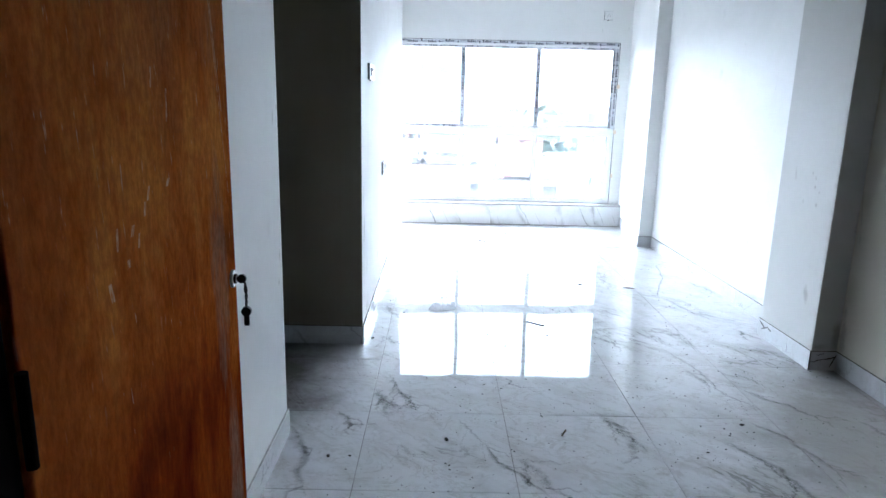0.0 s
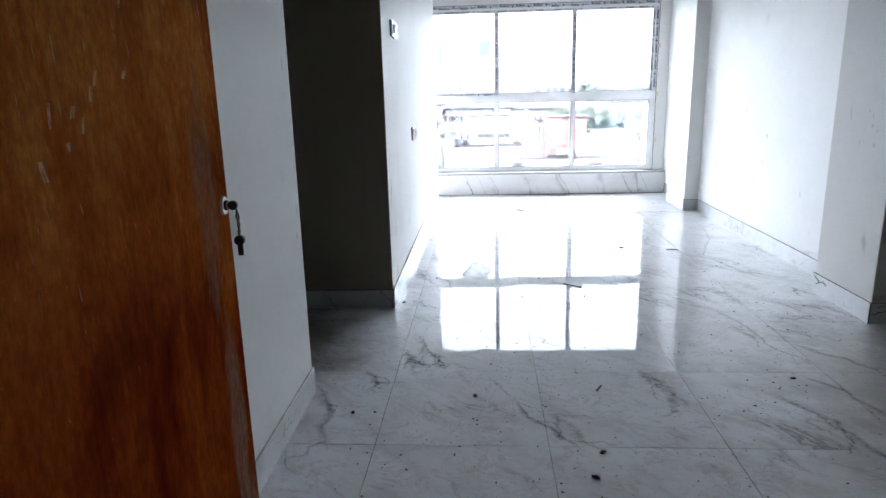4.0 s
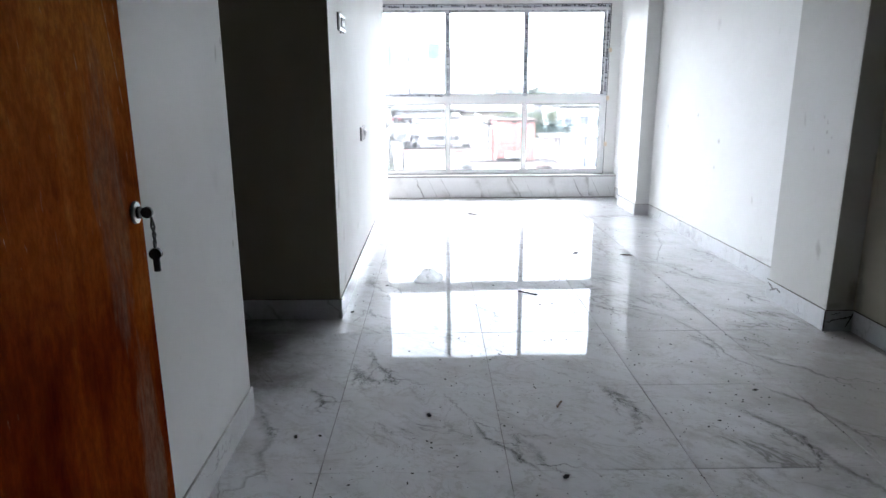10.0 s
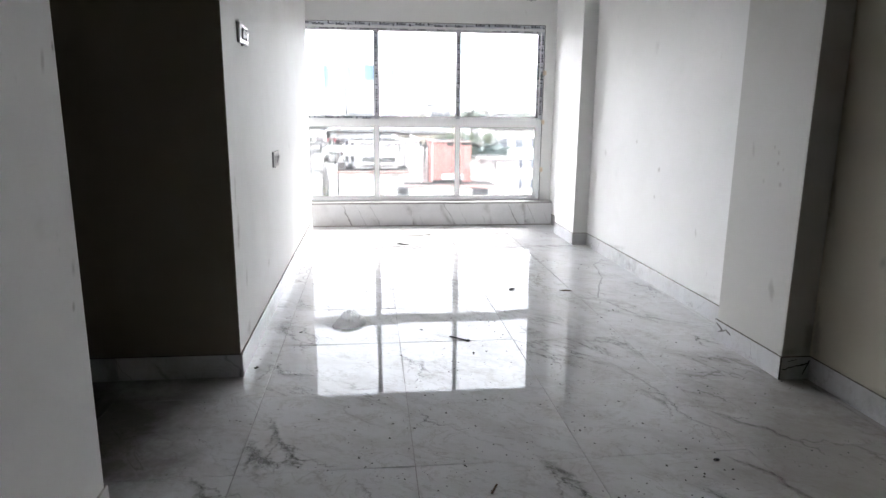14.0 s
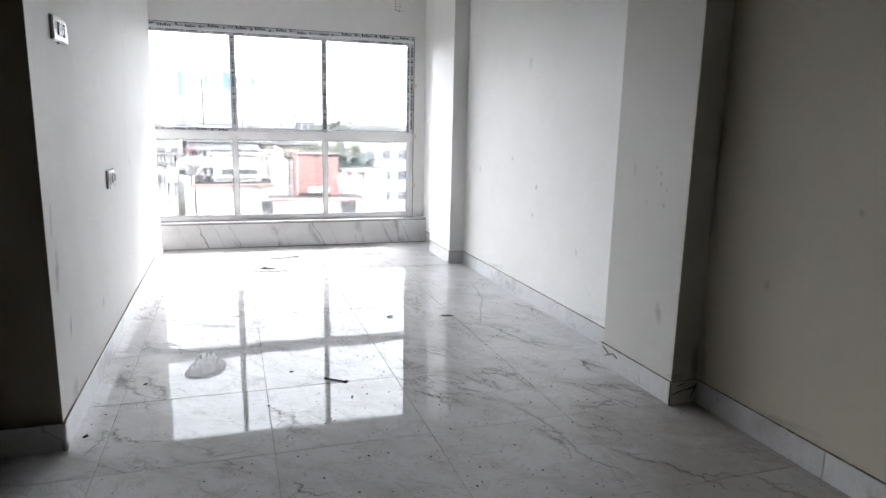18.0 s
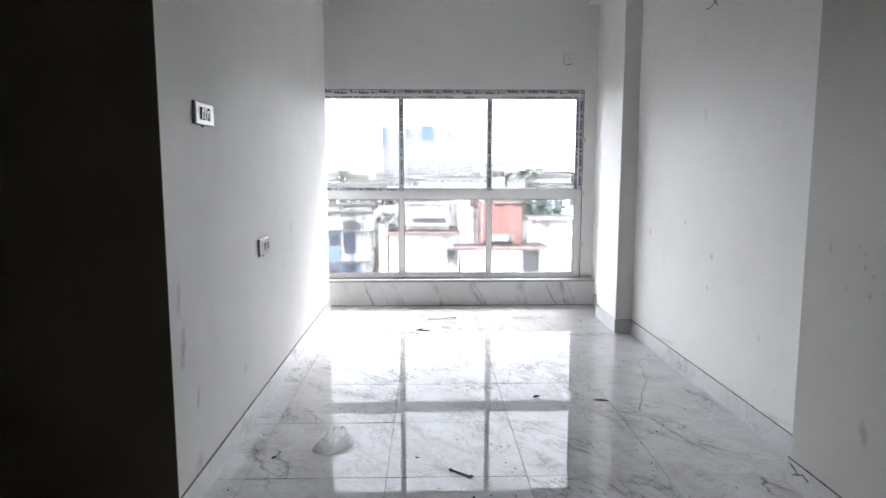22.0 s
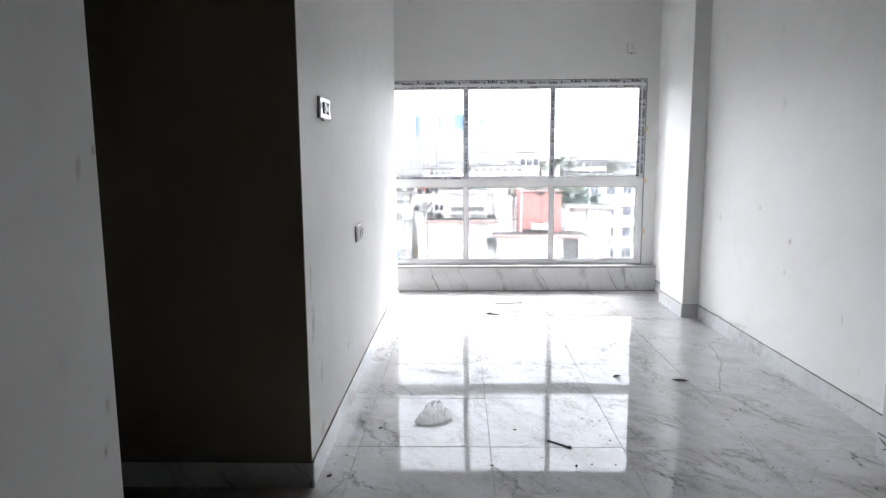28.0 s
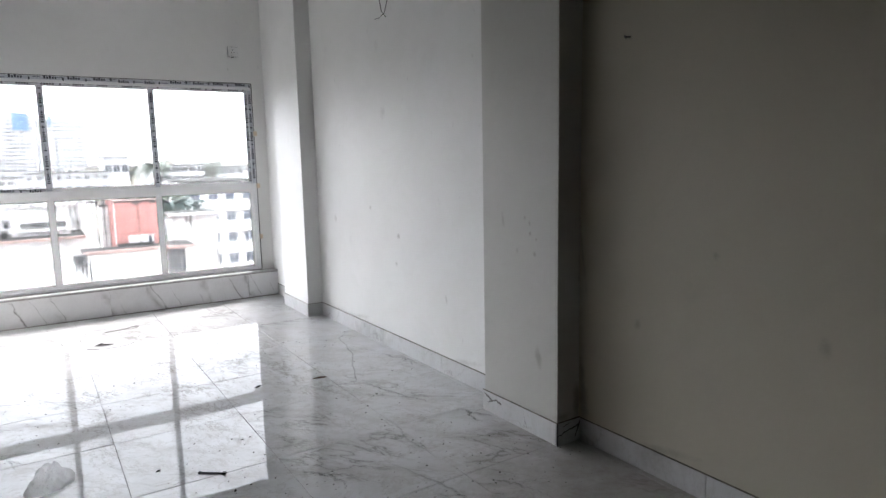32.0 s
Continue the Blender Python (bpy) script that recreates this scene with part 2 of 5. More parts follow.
    smear = ramp_node(N, L, noise_node(N, L, wpos, 1.6, 6, 0.8), [(0.58, 0.0), (0.70, 1.0)])
    base = mix_node(N, L, math_node(N, L, "MULTIPLY", smear, 0.45 * dust), base, (0.25, 0.215, 0.175))
    if crackle:
        # ragged dark patches: shade in the colour, with brown dust by the right wall
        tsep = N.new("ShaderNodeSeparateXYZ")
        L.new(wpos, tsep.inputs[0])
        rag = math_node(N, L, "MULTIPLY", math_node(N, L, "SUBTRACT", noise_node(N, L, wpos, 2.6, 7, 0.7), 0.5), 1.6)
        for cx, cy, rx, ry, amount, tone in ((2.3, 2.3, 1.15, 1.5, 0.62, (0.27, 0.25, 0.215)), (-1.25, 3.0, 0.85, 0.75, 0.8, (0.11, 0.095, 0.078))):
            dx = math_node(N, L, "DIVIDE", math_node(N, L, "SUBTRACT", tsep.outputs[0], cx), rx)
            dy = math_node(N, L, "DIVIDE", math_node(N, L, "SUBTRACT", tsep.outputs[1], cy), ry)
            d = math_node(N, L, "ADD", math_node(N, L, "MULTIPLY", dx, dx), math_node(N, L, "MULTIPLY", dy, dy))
            dim_patch = ramp_node(N, L, math_node(N, L, "ADD", d, rag), [(0.35, 1.0), (1.15, 0.0)])
            base = mix_node(N, L, math_node(N, L, "MULTIPLY", dim_patch, amount), base, tone)
    speck = N.new("ShaderNodeTexVoronoi")
    speck.inputs["Scale"].default_value = 24
    L.new(wpos, speck.inputs["Vector"])
    sp = ramp_node(N, L, speck.outputs["Distance"], [(0.09, 1.0), (0.12, 0.0)])
    sp = math_node(N, L, "MULTIPLY", sp, ramp_node(N, L, noise_node(N, L, wpos, 2.2, 5, 0.75), [(0.5, 0.0), (0.6, 1.0)]))
    base = mix_node(N, L, math_node(N, L, "MULTIPLY", sp, 0.8 * dust), base, (0.05, 0.044, 0.04))
    # dried edges of mop water: thin dull squiggles on the polish
    tide = noise_node(N, L, stretch_node(N, L, wpos, (1.0, 1.5, 1.0), (0, 0, 20)), 4.2, 6, 0.68, 0.8)
    ring = math_node(N, L, "ABSOLUTE", math_node(N, L, "SUBTRACT", math_node(N, L, "FRACT", math_node(N, L, "MULTIPLY", tide, 8.0)), 0.5))
    ring = ramp_node(N, L, ring, [(0.05, 1.0), (0.20, 0.0)])
    ring = math_node(N, L, "MULTIPLY", ring, ramp_node(N, L, noise_node(N, L, wpos, 7.0, 4, 0.7), [(0.42, 0.0), (0.55, 1.0)]))
    if crackle:  # scribbles of dried dirt left by mopping, thickest between the bag and the window
        wsep = N.new("ShaderNodeSeparateXYZ")
        L.new(wpos, wsep.inputs[0])
        mopped = ramp_node(N, L, math_node(N, L, "DIVIDE", wsep.outputs[1], 10.0), [(0.36, 0.0), (0.44, 0.5), (0.50, 1.0), (0.66, 1.0), (0.70, 0.5)])
        scrib = math_node(N, L, "ABSOLUTE", math_node(N, L, "SUBTRACT", noise_node(N, L, stretch_node(N, L, wpos, (1.5, 0.6, 1.0), (0, 0, -12)), 6.0, 7, 0.74, 0.35), 0.5))
        scrib = ramp_node(N, L, scrib, [(0.008, 1.0), (0.026, 0.0)])
        scrib = math_node(N, L, "MULTIPLY", scrib, ramp_node(N, L, noise_node(N, L, wpos, 3.2, 4, 0.6), [(0.42, 0.0), (0.56, 1.0)]))
        scrib = math_node(N, L, "MULTIPLY", scrib, math_node(N, L, "MULTIPLY", mopped, ramp_node(N, L, math_node(N, L, "DIVIDE", wsep.outputs[0], 4.0), [(0.01, 0.12), (0.06, 1.0), (0.36, 1.0), (0.42, 0.0)])))
        base = mix_node(N, L, math_node(N, L, "MULTIPLY", scrib, 0.45), base, (0.18, 0.172, 0.163))
        fleck = ramp_node(N, L, noise_node(N, L, stretch_node(N, L, wpos, (1.4, 0.7, 1.0), (0, 0, -25)), 9.0, 7, 0.78), [(0.54, 0.0), (0.62, 1.0)])
        scrib = math_node(N, L, "ADD", scrib, math_node(N, L, "MULTIPLY", math_node(N, L, "MULTIPLY", fleck, mopped), 0.45))
        ring = math_node(N, L, "ADD", ring, math_node(N, L, "MULTIPLY", scrib, 1.5))
    base = mix_node(N, L, math_node(N, L, "MULTIPLY", ring, 0.34 * dust), base, (0.30, 0.28, 0.25))
    L.new(base, B.inputs["Base Color"])
    rr = math_node(N, L, "ADD", math_node(N, L, "MULTIPLY", film, 0.05 * dust), rough)
    rr = math_node(N, L, "ADD", rr, math_node(N, L, "MULTIPLY", smear, 0.08 * dust))
    L.new(math_node(N, L, "ADD", rr, math_node(N, L, "MULTIPLY", sp, 0.4)), B.inputs["Roughness"])
    dull = math_node(N, L, "ADD", math_node(N, L, "MULTIPLY", ring, 0.27 * dust), math_node(N, L, "MULTIPLY", film, 0.15 * dust))
    dull = math_node(N, L, "ADD", dull, math_node(N, L, "MULTIPLY", broad_vein, 0.10 * dust))
    if crackle:  # less gloss before the window: some dust, mainly to hold down the mirrored sky
        dull = math_node(N, L, "ADD", dull, math_node(N, L, "MULTIPLY", mopped, 0.17))
    L.new(math_node(N, L, "MAXIMUM", math_node(N, L, "SUBTRACT", shine, dull), 0.015), B.inputs["Specular IOR Level"])
    B.inputs["IOR"].default_value = 1.45
    h = math_node(N, L, "ADD", noise_node(N, L, wpos, 4, 2), math_node(N, L, "MULTIPLY", noise_node(N, L, wpos, 30, 2), 0.03))
    bump_node(N, L, B, h, 0.075, 0.005)
    return m


def varnished_wood(name):
    """Cheap reddish varnish over board: vertical grain, milky worn streaks by the lock edge, scratches; brighter top
    and dimmer foot put into the colour.
    """
    m, N, L, B = node_tools(name)
    co = N.new("ShaderNodeTexCoord").outputs["Object"]
    grain = noise_node(N, L, stretch_node(N, L, co, (13, 13, 1.3)), 2.6, 10, 0.74, 0.5)
    broad = noise_node(N, L, stretch_node(N, L, co, (4.0, 4.0, 1.3)), 1.6, 6, 0.68, 0.5)
    patchy = noise_node(N, L, stretch_node(N, L, co, (1.6, 1.6, 1.0)), 2.2, 5, 0.6, 0.4)
    f = math_node(N, L, "ADD", math_node(N, L, "MULTIPLY", grain, 0.16), math_node(N, L, "ADD", math_node(N, L, "MULTIPLY", broad, 0.28), math_node(N, L, "MULTIPLY", patchy, 0.56)))
    base = ramp_node(N, L, f, [(0.37, (0.07, 0.008, 0.002)), (0.45, (0.27, 0.045, 0.007)), (0.53, (0.46, 0.105, 0.014)), (0.61, (0.66, 0.23, 0.05))])
    fine = ramp_node(N, L, noise_node(N, L, stretch_node(N, L, co, (90, 90, 2.5)), 2.0, 4, 0.7), [(0.5, 0.0), (0.75, 1.0)])
    base = mix_node(N, L, math_node(N, L, "MULTIPLY", fine, 0.2), base, (0.24, 0.08, 0.025))
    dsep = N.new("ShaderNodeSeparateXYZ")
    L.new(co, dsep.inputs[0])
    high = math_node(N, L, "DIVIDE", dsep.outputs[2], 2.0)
    # paler upper leaf: milky scuffing plus the stronger light up there
    top_light = math_node(N, L, "MULTIPLY", ramp_node(N, L, high, [(0.38, 0.0), (0.72, 1.0)]), ramp_node(N, L, noise_node(N, L, stretch_node(N, L, co, (6, 6, 1.2)), 2.2, 7, 0.7), [(0.35, 0.25), (0.68, 0.8)]))
    base = mix_node(N, L, top_light, base, (0.52, 0.20, 0.06))
    # foot of the leaf darkened for the weaker light near the floor
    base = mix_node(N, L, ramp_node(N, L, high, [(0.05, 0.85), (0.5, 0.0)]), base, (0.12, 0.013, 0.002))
    rag = noise_node(N, L, stretch_node(N, L, co, (12, 12, 3.0)), 2.0, 8, 0.75, 0.6)
    for cx, cz, rx, rz, amount in ((LEAF - 0.13, 1.0, 0.065, 0.26, 1.0), (LEAF - 0.085, 0.5, 0.06, 0.26, 1.0), (LEAF - 0.05, 0.2, 0.07, 0.2, 0.9),
                                   (LEAF - 0.12, 1.62, 0.09, 0.3, 0.3), (LEAF - 0.5, 1.5, 0.2, 0.16, 0.22)):
        base = mix_node(N, L, math_node(N, L, "MULTIPLY", math_node(N, L, "MULTIPLY", blob_node(N, L, co, cx, cz, rx, rz, rag), ramp_node(N, L, rag, [(0.3, 1.0), (0.62, 0.35)])), amount * 0.85), base, (0.31, 0.215, 0.15))
    worn = ramp_node(N, L, noise_node(N, L, stretch_node(N, L, co, (13, 13, 2.4)), 1.7, 6, 0.7, 0.5), [(0.62, 0.0), (0.72, 1.0)])
    base = mix_node(N, L, math_node(N, L, "MULTIPLY", worn, 0.3), base, (0.34, 0.17, 0.08))
    mottle = noise_node(N, L, stretch_node(N, L, co, (2.2, 2.2, 1.0)), 34, 5, 0.75)
    base = mix_node(N, L, ramp_node(N, L, mottle, [(0.42, 0.35), (0.6, 0.0)]), base, (0.05, 0.008, 0.002))
    nicks = ramp_node(N, L, noise_node(N, L, stretch_node(N, L, co, (60, 60, 14), (0, 9, 0)), 1.6, 2), [(0.70, 0.0), (0.73, 1.0)])
    marks = math_node(N, L, "MULTIPLY", nicks, ramp_node(N, L, noise_node(N, L, co, 2.6, 2), [(0.5, 0.0), (0.6, 1.0)]))
    for x0, z0, slope, reach, width in ((LEAF - 0.03, 1.15, -0.22, 0.62, 0.0012), (LEAF - 0.055, 1.33, -0.26, 0.5, 0.0016), (LEAF - 0.07, 1.38, -0.2, 0.42, 0.001), (LEAF - 0.3, 1.52, -1.9, 0.03, 0.004),
                                         (LEAF - 0.54, 1.15, 0.25, 0.02, 0.003), (LEAF - 0.56, 1.17, 0.4, 0.015, 0.005), (LEAF - 0.61, 1.16, 0.1, 0.03, 0.003), (LEAF - 0.635, 1.10, -0.3, 0.025, 0.005), (LEAF - 0.51, 1.19, 0.3, 0.02, 0.004),
                                         (LEAF - 0.495, 1.21, 0.5, 0.02, 0.004), (LEAF - 0.41, 1.22, 0.8, 0.012, 0.006), (LEAF - 0.39, 1.32, 0.1, 0.05, 0.003), (LEAF - 0.58, 1.13, 0.2, 0.012, 0.005), (LEAF - 0.45, 1.37, 0.2, 0.03, 0.003)):
        marks = math_node(N, L, "MAXIMUM", marks, scratch_node(N, L, co, x0, z0, slope, reach, width))
    marks = math_node(N, L, "MULTIPLY", marks, ramp_node(N, L, noise_node(N, L, stretch_node(N, L, co, (3.0, 3.0, 1.0)), 60, 3, 0.7), [(0.38, 0.0), (0.6, 1.0)]))
    fleck = ramp_node(N, L, noise_node(N, L, stretch_node(N, L, co, (70, 70, 11), (0, 4, 0)), 1.5, 3, 0.6), [(0.645, 0.0), (0.70, 1.0)])
    fleck = math_node(N, L, "MULTIPLY", fleck, ramp_node(N, L, high, [(0.45, 0.0), (0.62, 1.0)]))
    base = mix_node(N, L, math_node(N, L, "MULTIPLY", math_node(N, L, "MAXIMUM", marks, math_node(N, L, "MULTIPLY", fleck, 0.6)), 0.75), base, (0.70, 0.54, 0.40))
    L.new(base, B.inputs["Base Color"])
    L.new(math_node(N, L, "ADD", 0.28, math_node(N, L, "MULTIPLY", grain, 0.35)), B.inputs["Roughness"])
    B.inputs["Specular IOR Level"].default_value = 0.0
    bump_node(N, L, B, grain, 0.2, 0.003)
    return m


def facade(name, colour, grime=0.5):
    """Outside paint in the monsoon: black rain streaks under edges, patchy fading."""
    m, N, L, B = node_tools(name)
    co = N.new("ShaderNodeNewGeometry").outputs["Position"]
    streak = noise_node(N, L, stretch_node(N, L, co, (2.6, 2.6, 0.4)), 1.6, 9, 0.75, 0.3)
    st = ramp_node(N, L, streak, [(0.50, 0.0), (0.64, 1.0)])
    patch = ramp_node(N, L, noise_node(N, L, co, 0.35, 5, 0.6), [(0.4, 0.0), (0.7, 1.0)])
    base = mix_node(N, L, math_node(N, L, "MULTIPLY", patch, 0.3), colour, [c * 0.7 for c in colour])
    base = mix_node(N, L, math_node(N, L, "MULTIPLY", st, grime), base, (0.03, 0.028, 0.026))
    L.new(base, B.inputs["Base Color"])
    B.inputs["Roughness"].default_value = 0.85
    bump_node(N, L, B, noise_node(N, L, co, 9, 3), 0.2, 0.02)
    return m


def thin_clear(name, tint, gloss, rough=0.02, haze_part=0.0, dusty=False):
    """A thin clear sheet: lets light straight through, mirrors by its gloss."""
    m, N, L, B = node_tools(name)
    tr, gl, mx = N.new("ShaderNodeBsdfTransparent"), N.new("ShaderNodeBsdfGlossy"), N.new("ShaderNodeMixShader")
    tr.inputs[0].default_value = (*tint, 1)
    gl.inputs["Roughness"].default_value = rough
    fr = N.new("ShaderNodeFresnel")
    fr.inputs[0].default_value = gloss
    L.new(fr.outputs[0], mx.inputs[0]), L.new(tr.outputs[0], mx.inputs[1]), L.new(gl.outputs[0], mx.inputs[2])
    out = mx.outputs[0]
    if haze_part:
        df, m2 = N.new("ShaderNodeBsdfTranslucent" if dusty else "ShaderNodeBsdfDiffuse"), N.new("ShaderNodeMixShader")
        df.inputs[0].default_value = (0.88, 0.88, 0.88, 1)
        m2.inputs[0].default_value = haze_part
        L.new(out, m2.inputs[1]), L.new(df.outputs[0], m2.inputs[2])
        out = m2.outputs[0]
    L.new(out, N["Material Output"].inputs["Surface"])
    return m


SCUFFS = [(LX, 3.645, 0.65, 0.035, 0.09, 0.7), (LX, 3.77, 0.40, 0.016, 0.07, 0.7), (LX, 4.43, 0.32, 0.03, 0.03, 0.5), (LX, 3.62, 0.82, 0.02, 0.08, 0.5), (LX, 3.75, 0.15, 0.06, 0.04, 0.5),
          (RX, 4.95, 0.80, 0.022, 0.02, 0.7), (RX, 5.35, 0.97, 0.02, 0.02, 0.5), (RX, 4.99, 0.61, 0.02, 0.018, 0.5), (RX, 4.39, 0.47, 0.015, 0.04, 0.6), (RX, 5.96, 0.85, 0.03, 0.04, 0.4),
          (2.12, 6.29, 0.28, 0.02, 0.16, 0.5), (2.09, 7.46, 0.33, 0.05, 0.06, 0.5), (2.12, 4.2, 0.125, 0.16, 0.02, 0.35), (2.12, 5.6, 0.125, 0.2, 0.02, 0.35),
          (-0.617, 2.434, 0.67, 0.012, 0.02, 0.8), (-0.617, 2.456, 0.77, 0.016, 0.03, 0.6), (-0.617, 2.48, 1.33, 0.012, 0.02, 0.8), (-0.617, 2.42, 1.29, 0.01, 0.03, 0.5),
          (1.995, 3.502, 1.033, 0.012, 0.014, 0.8), (1.995, 3.47, 1.011, 0.013, 0.02, 1.0), (1.996, 3.467, 0.962, 0.012, 0.014, 0.9), (1.996, 3.423, 0.938, 0.012, 0.012, 0.7), (1.996, 3.434, 0.869, 0.012, 0.015, 0.8), (1.994, 3.556, 0.876, 0.014, 0.02, 0.6), (1.993, 3.662, 1.014, 0.014, 0.04, 0.5), (1.997, 3.405, 0.378, 0.025, 0.055, 0.7)]
M_WALL = plaster("white_primer", (0.80, 0.80, 0.79), 0.9, SCUFFS)
# pier and near right wall: beiger coats, darkened further for the dim entrance end
M_PIER_COAT = plaster("dimmed_pier_coat", (0.54, 0.535, 0.505), 0.8, SCUFFS[18:] + [(2.12, 3.28, 0.2, 0.03, 0.12, 0.9), (2.03, 3.28, 0.13, 0.05, 0.02, 0.7), (2.13, 3.28, 0.8, 0.012, 0.25, 0.6)])
M_BEIGE = plaster("dimmed_beige_coat", (0.50, 0.47, 0.385), 0.8, [(2.135, 3.255, 0.24, 0.03, 0.16, 0.9), (2.135, 3.27, 0.9, 0.012, 0.25, 0.6), (2.135, 2.95, 0.62, 0.02, 0.025, 0.6), (2.135, 2.6, 0.95, 0.022, 0.02, 0.6), (2.135, 2.2, 0.7, 0.03, 0.05, 0.5), (2.135, 2.8, 0.125, 0.2, 0.02, 0.5)])
# passage plaster: same wall, with its shade put into a darker colour
M_PASSAGE_SHADE = plaster("shade_toned_plaster", (0.268, 0.242, 0.19), 0.9, [(-0.874, 3.53, 1.10, 0.014, 0.022, 1.2), (-0.832, 3.53, 1.09, 0.012, 0.018, 1.2), (-0.646, 3.53, 1.12, 0.013, 0.02, 1.2), (-0.49, 3.53, 0.41, 0.01, 0.018, 1.2), (-0.854, 3.53, 1.26, 0.025, 0.03, 0.9)])
# unseen walls and near ceiling, coloured dark so they bounce little light
M_UNSEEN_DARK = plaster("dark_unseen_shell", (0.085, 0.083, 0.078), 0.3)
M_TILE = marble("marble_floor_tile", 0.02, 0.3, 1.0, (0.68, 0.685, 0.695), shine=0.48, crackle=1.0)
M_SKIRT = marble("marble_skirting", 0.12, 0.6, 0.5, (0.61, 0.615, 0.62), (20, 25, 0), "XZ", 0.5)
M_SILL = marble("marble_sill", 0.1, 1.0, 0.2, (0.74, 0.74, 0.75), (0, 27, 0), "XZ", 0.4, 0.45)
M_JOINT, JN, JL, JB = node_tools("tile_joint")  # pale grout, black where dirt has settled
jco = JN.new("ShaderNodeTexCoord").outputs["Object"]
JL.new(ramp_node(JN, JL, noise_node(JN, JL, jco, 5.0, 6, 0.75), [(0.46, (0.42, 0.41, 0.40)), (0.57, (0.14, 0.13, 0.12)), (0.64, (0.025, 0.022, 0.02))]), JB.inputs["Base Color"])
JB.inputs["Roughness"].default_value = 0.95
# sill marble again, darker and duller so sky light doesn't whiten its top
M_LEDGE = marble("toned_down_marble_ledge", 0.35, 0.8, 0.8, (0.42, 0.42, 0.42), (0, 27, 0), "XZ", 0.1)
M_MARK = plain("skirting_vein", (0.11, 0.10, 0.095), 0.35, vary=0.5, scale=20, bump=0.0)
M_MORTAR = plain("dusty_mortar_line", (0.16, 0.14, 0.12), 0.95, vary=0.85, scale=22)
M_GROUT = plain("pale_grout", (0.42, 0.41, 0.39), 0.9, vary=0.4, scale=22)
M_DOOR = varnished_wood("varnished_door")
M_FRAME = plain("dark_stained_frame", (0.006, 0.004, 0.003), 0.85, vary=0.4, scale=18)
M_FRAME.node_tree.nodes["Principled BSDF"].inputs["Specular IOR Level"].default_value = 0.05
M_STRIP = plain("raw_plaster_edge", (0.5, 0.44, 0.36), 0.9)
M_UPVC = plain("white_upvc", (0.82, 0.83, 0.84), 0.3, vary=0.03, scale=12, bump=0.0)
M_TAPE = plain("protective_film", (0.56, 0.58, 0.63), 0.35, vary=0.15, scale=60)
M_INK = plain("film_print", (0.018, 0.02, 0.035), 0.5)
M_GASKET = plain("black_gasket", (0.03, 0.03, 0.032), 0.6)
M_CHROME = plain("brushed_chrome", (0.8, 0.8, 0.8), 0.45, 0.8, 0.08)
M_BLACK = plain("black_plastic", (0.012, 0.012, 0.013), 0.35)
M_IRON = plain("dark_iron", (0.03, 0.03, 0.032), 0.45, 0.6)
M_PLATE = plain("white_switch_plastic", (0.80, 0.80, 0.79), 0.25, vary=0.03, bump=0.0)
M_PLATE_EDGE = plain("grey_switch_rim", (0.42, 0.43, 0.44), 0.25, 0.5)
M_ROCKER = plain("grey_rocker", (0.13, 0.13, 0.14), 0.3)
# grey tint dims the outdoors; the haze part lifts its blacks like glare
M_GLASS = thin_clear("window_glass", (0.345, 0.352, 0.355), 1.45, 0.02, 0.003, True)
M_BAG = thin_clear("clear_plastic_bag", (0.998, 0.998, 0.998), 1.16, 0.08, 0.36, True)
M_CLIP = plain("pale_wood_wedge", (0.72, 0.60, 0.46), 0.8)
M_LEAF = plain("dry_leaf", (0.09, 0.05, 0.025), 0.9, vary=0.5)
M_DIRT = plain("dark_dirt", (0.03, 0.026, 0.022), 0.95, vary=0.4)
# landing walls, out of view: near black so the doorway gets no bounce
M_CORRIDOR = plain("dark_landing_tone", (0.06, 0.057, 0.052), 0.8)


# ---- mesh helpers ----
def box_bm(x0, x1, y0, y1, z0, z1, bevel=0.0, bm=None, segments=2):
    """A box between two corners, with rounded edges; joined to bm when one is given."""
    b = bmesh.new()
    bmesh.ops.create_cube(b, size=1.0)
    for v in b.verts:
        v.co = Vector(((x0 + x1) / 2 + v.co.x * (x1 - x0), (y0 + y1) / 2 + v.co.y * (y1 - y0), (z0 + z1) / 2 + v.co.z * (z1 - z0)))
    if bevel:
        bmesh.ops.bevel(b, geom=b.edges[:], offset=bevel, segments=segments, affect="EDGES", profile=0.5)
    return join_bm(bm, b)


def join_bm(bm, b):
    if bm is None:
        return b
    me = bpy.data.meshes.new("tmp")
    b.to_mesh(me)
    b.free()
    bm.from_mesh(me)
    bpy.data.meshes.remove(me)
    return bm


def rod_bm(p, q, r0, r1=None, n=10, bm=None):
    """A tapered rod from p to q."""
    p, q = Vector(p), Vector(q)
    b = bmesh.new()
    bmesh.ops.create_cone(b, cap_ends=True, segments=n, radius1=r0, radius2=r0 if r1 is None else r1, depth=(q - p).length)
    m = Matrix.Translation((p + q) / 2) @ (q - p).to_track_quat("Z", "Y").to_matrix().to_4x4()
    bmesh.ops.transform(b, matrix=m, verts=b.verts)
    return join_bm(bm, b)


def tube_bm(points, r, n=6, bm=None):
    """A bent wire through points."""
    for a, c in zip(points, points[1:]):
        bm = rod_bm(a, c, r, r, n, bm)
    return bm


def mesh_of(name, bm, material, smooth=False):
    me = bpy.data.meshes.new(name)
    bmesh.ops.recalc_face_normals(bm, faces=bm.faces[:])
    bm.to_mesh(me)
    bm.free()
    me.materials.append(material)
    if smooth:
        me.polygons.foreach_set("use_smooth", [True] * len(me.polygons))
    return me


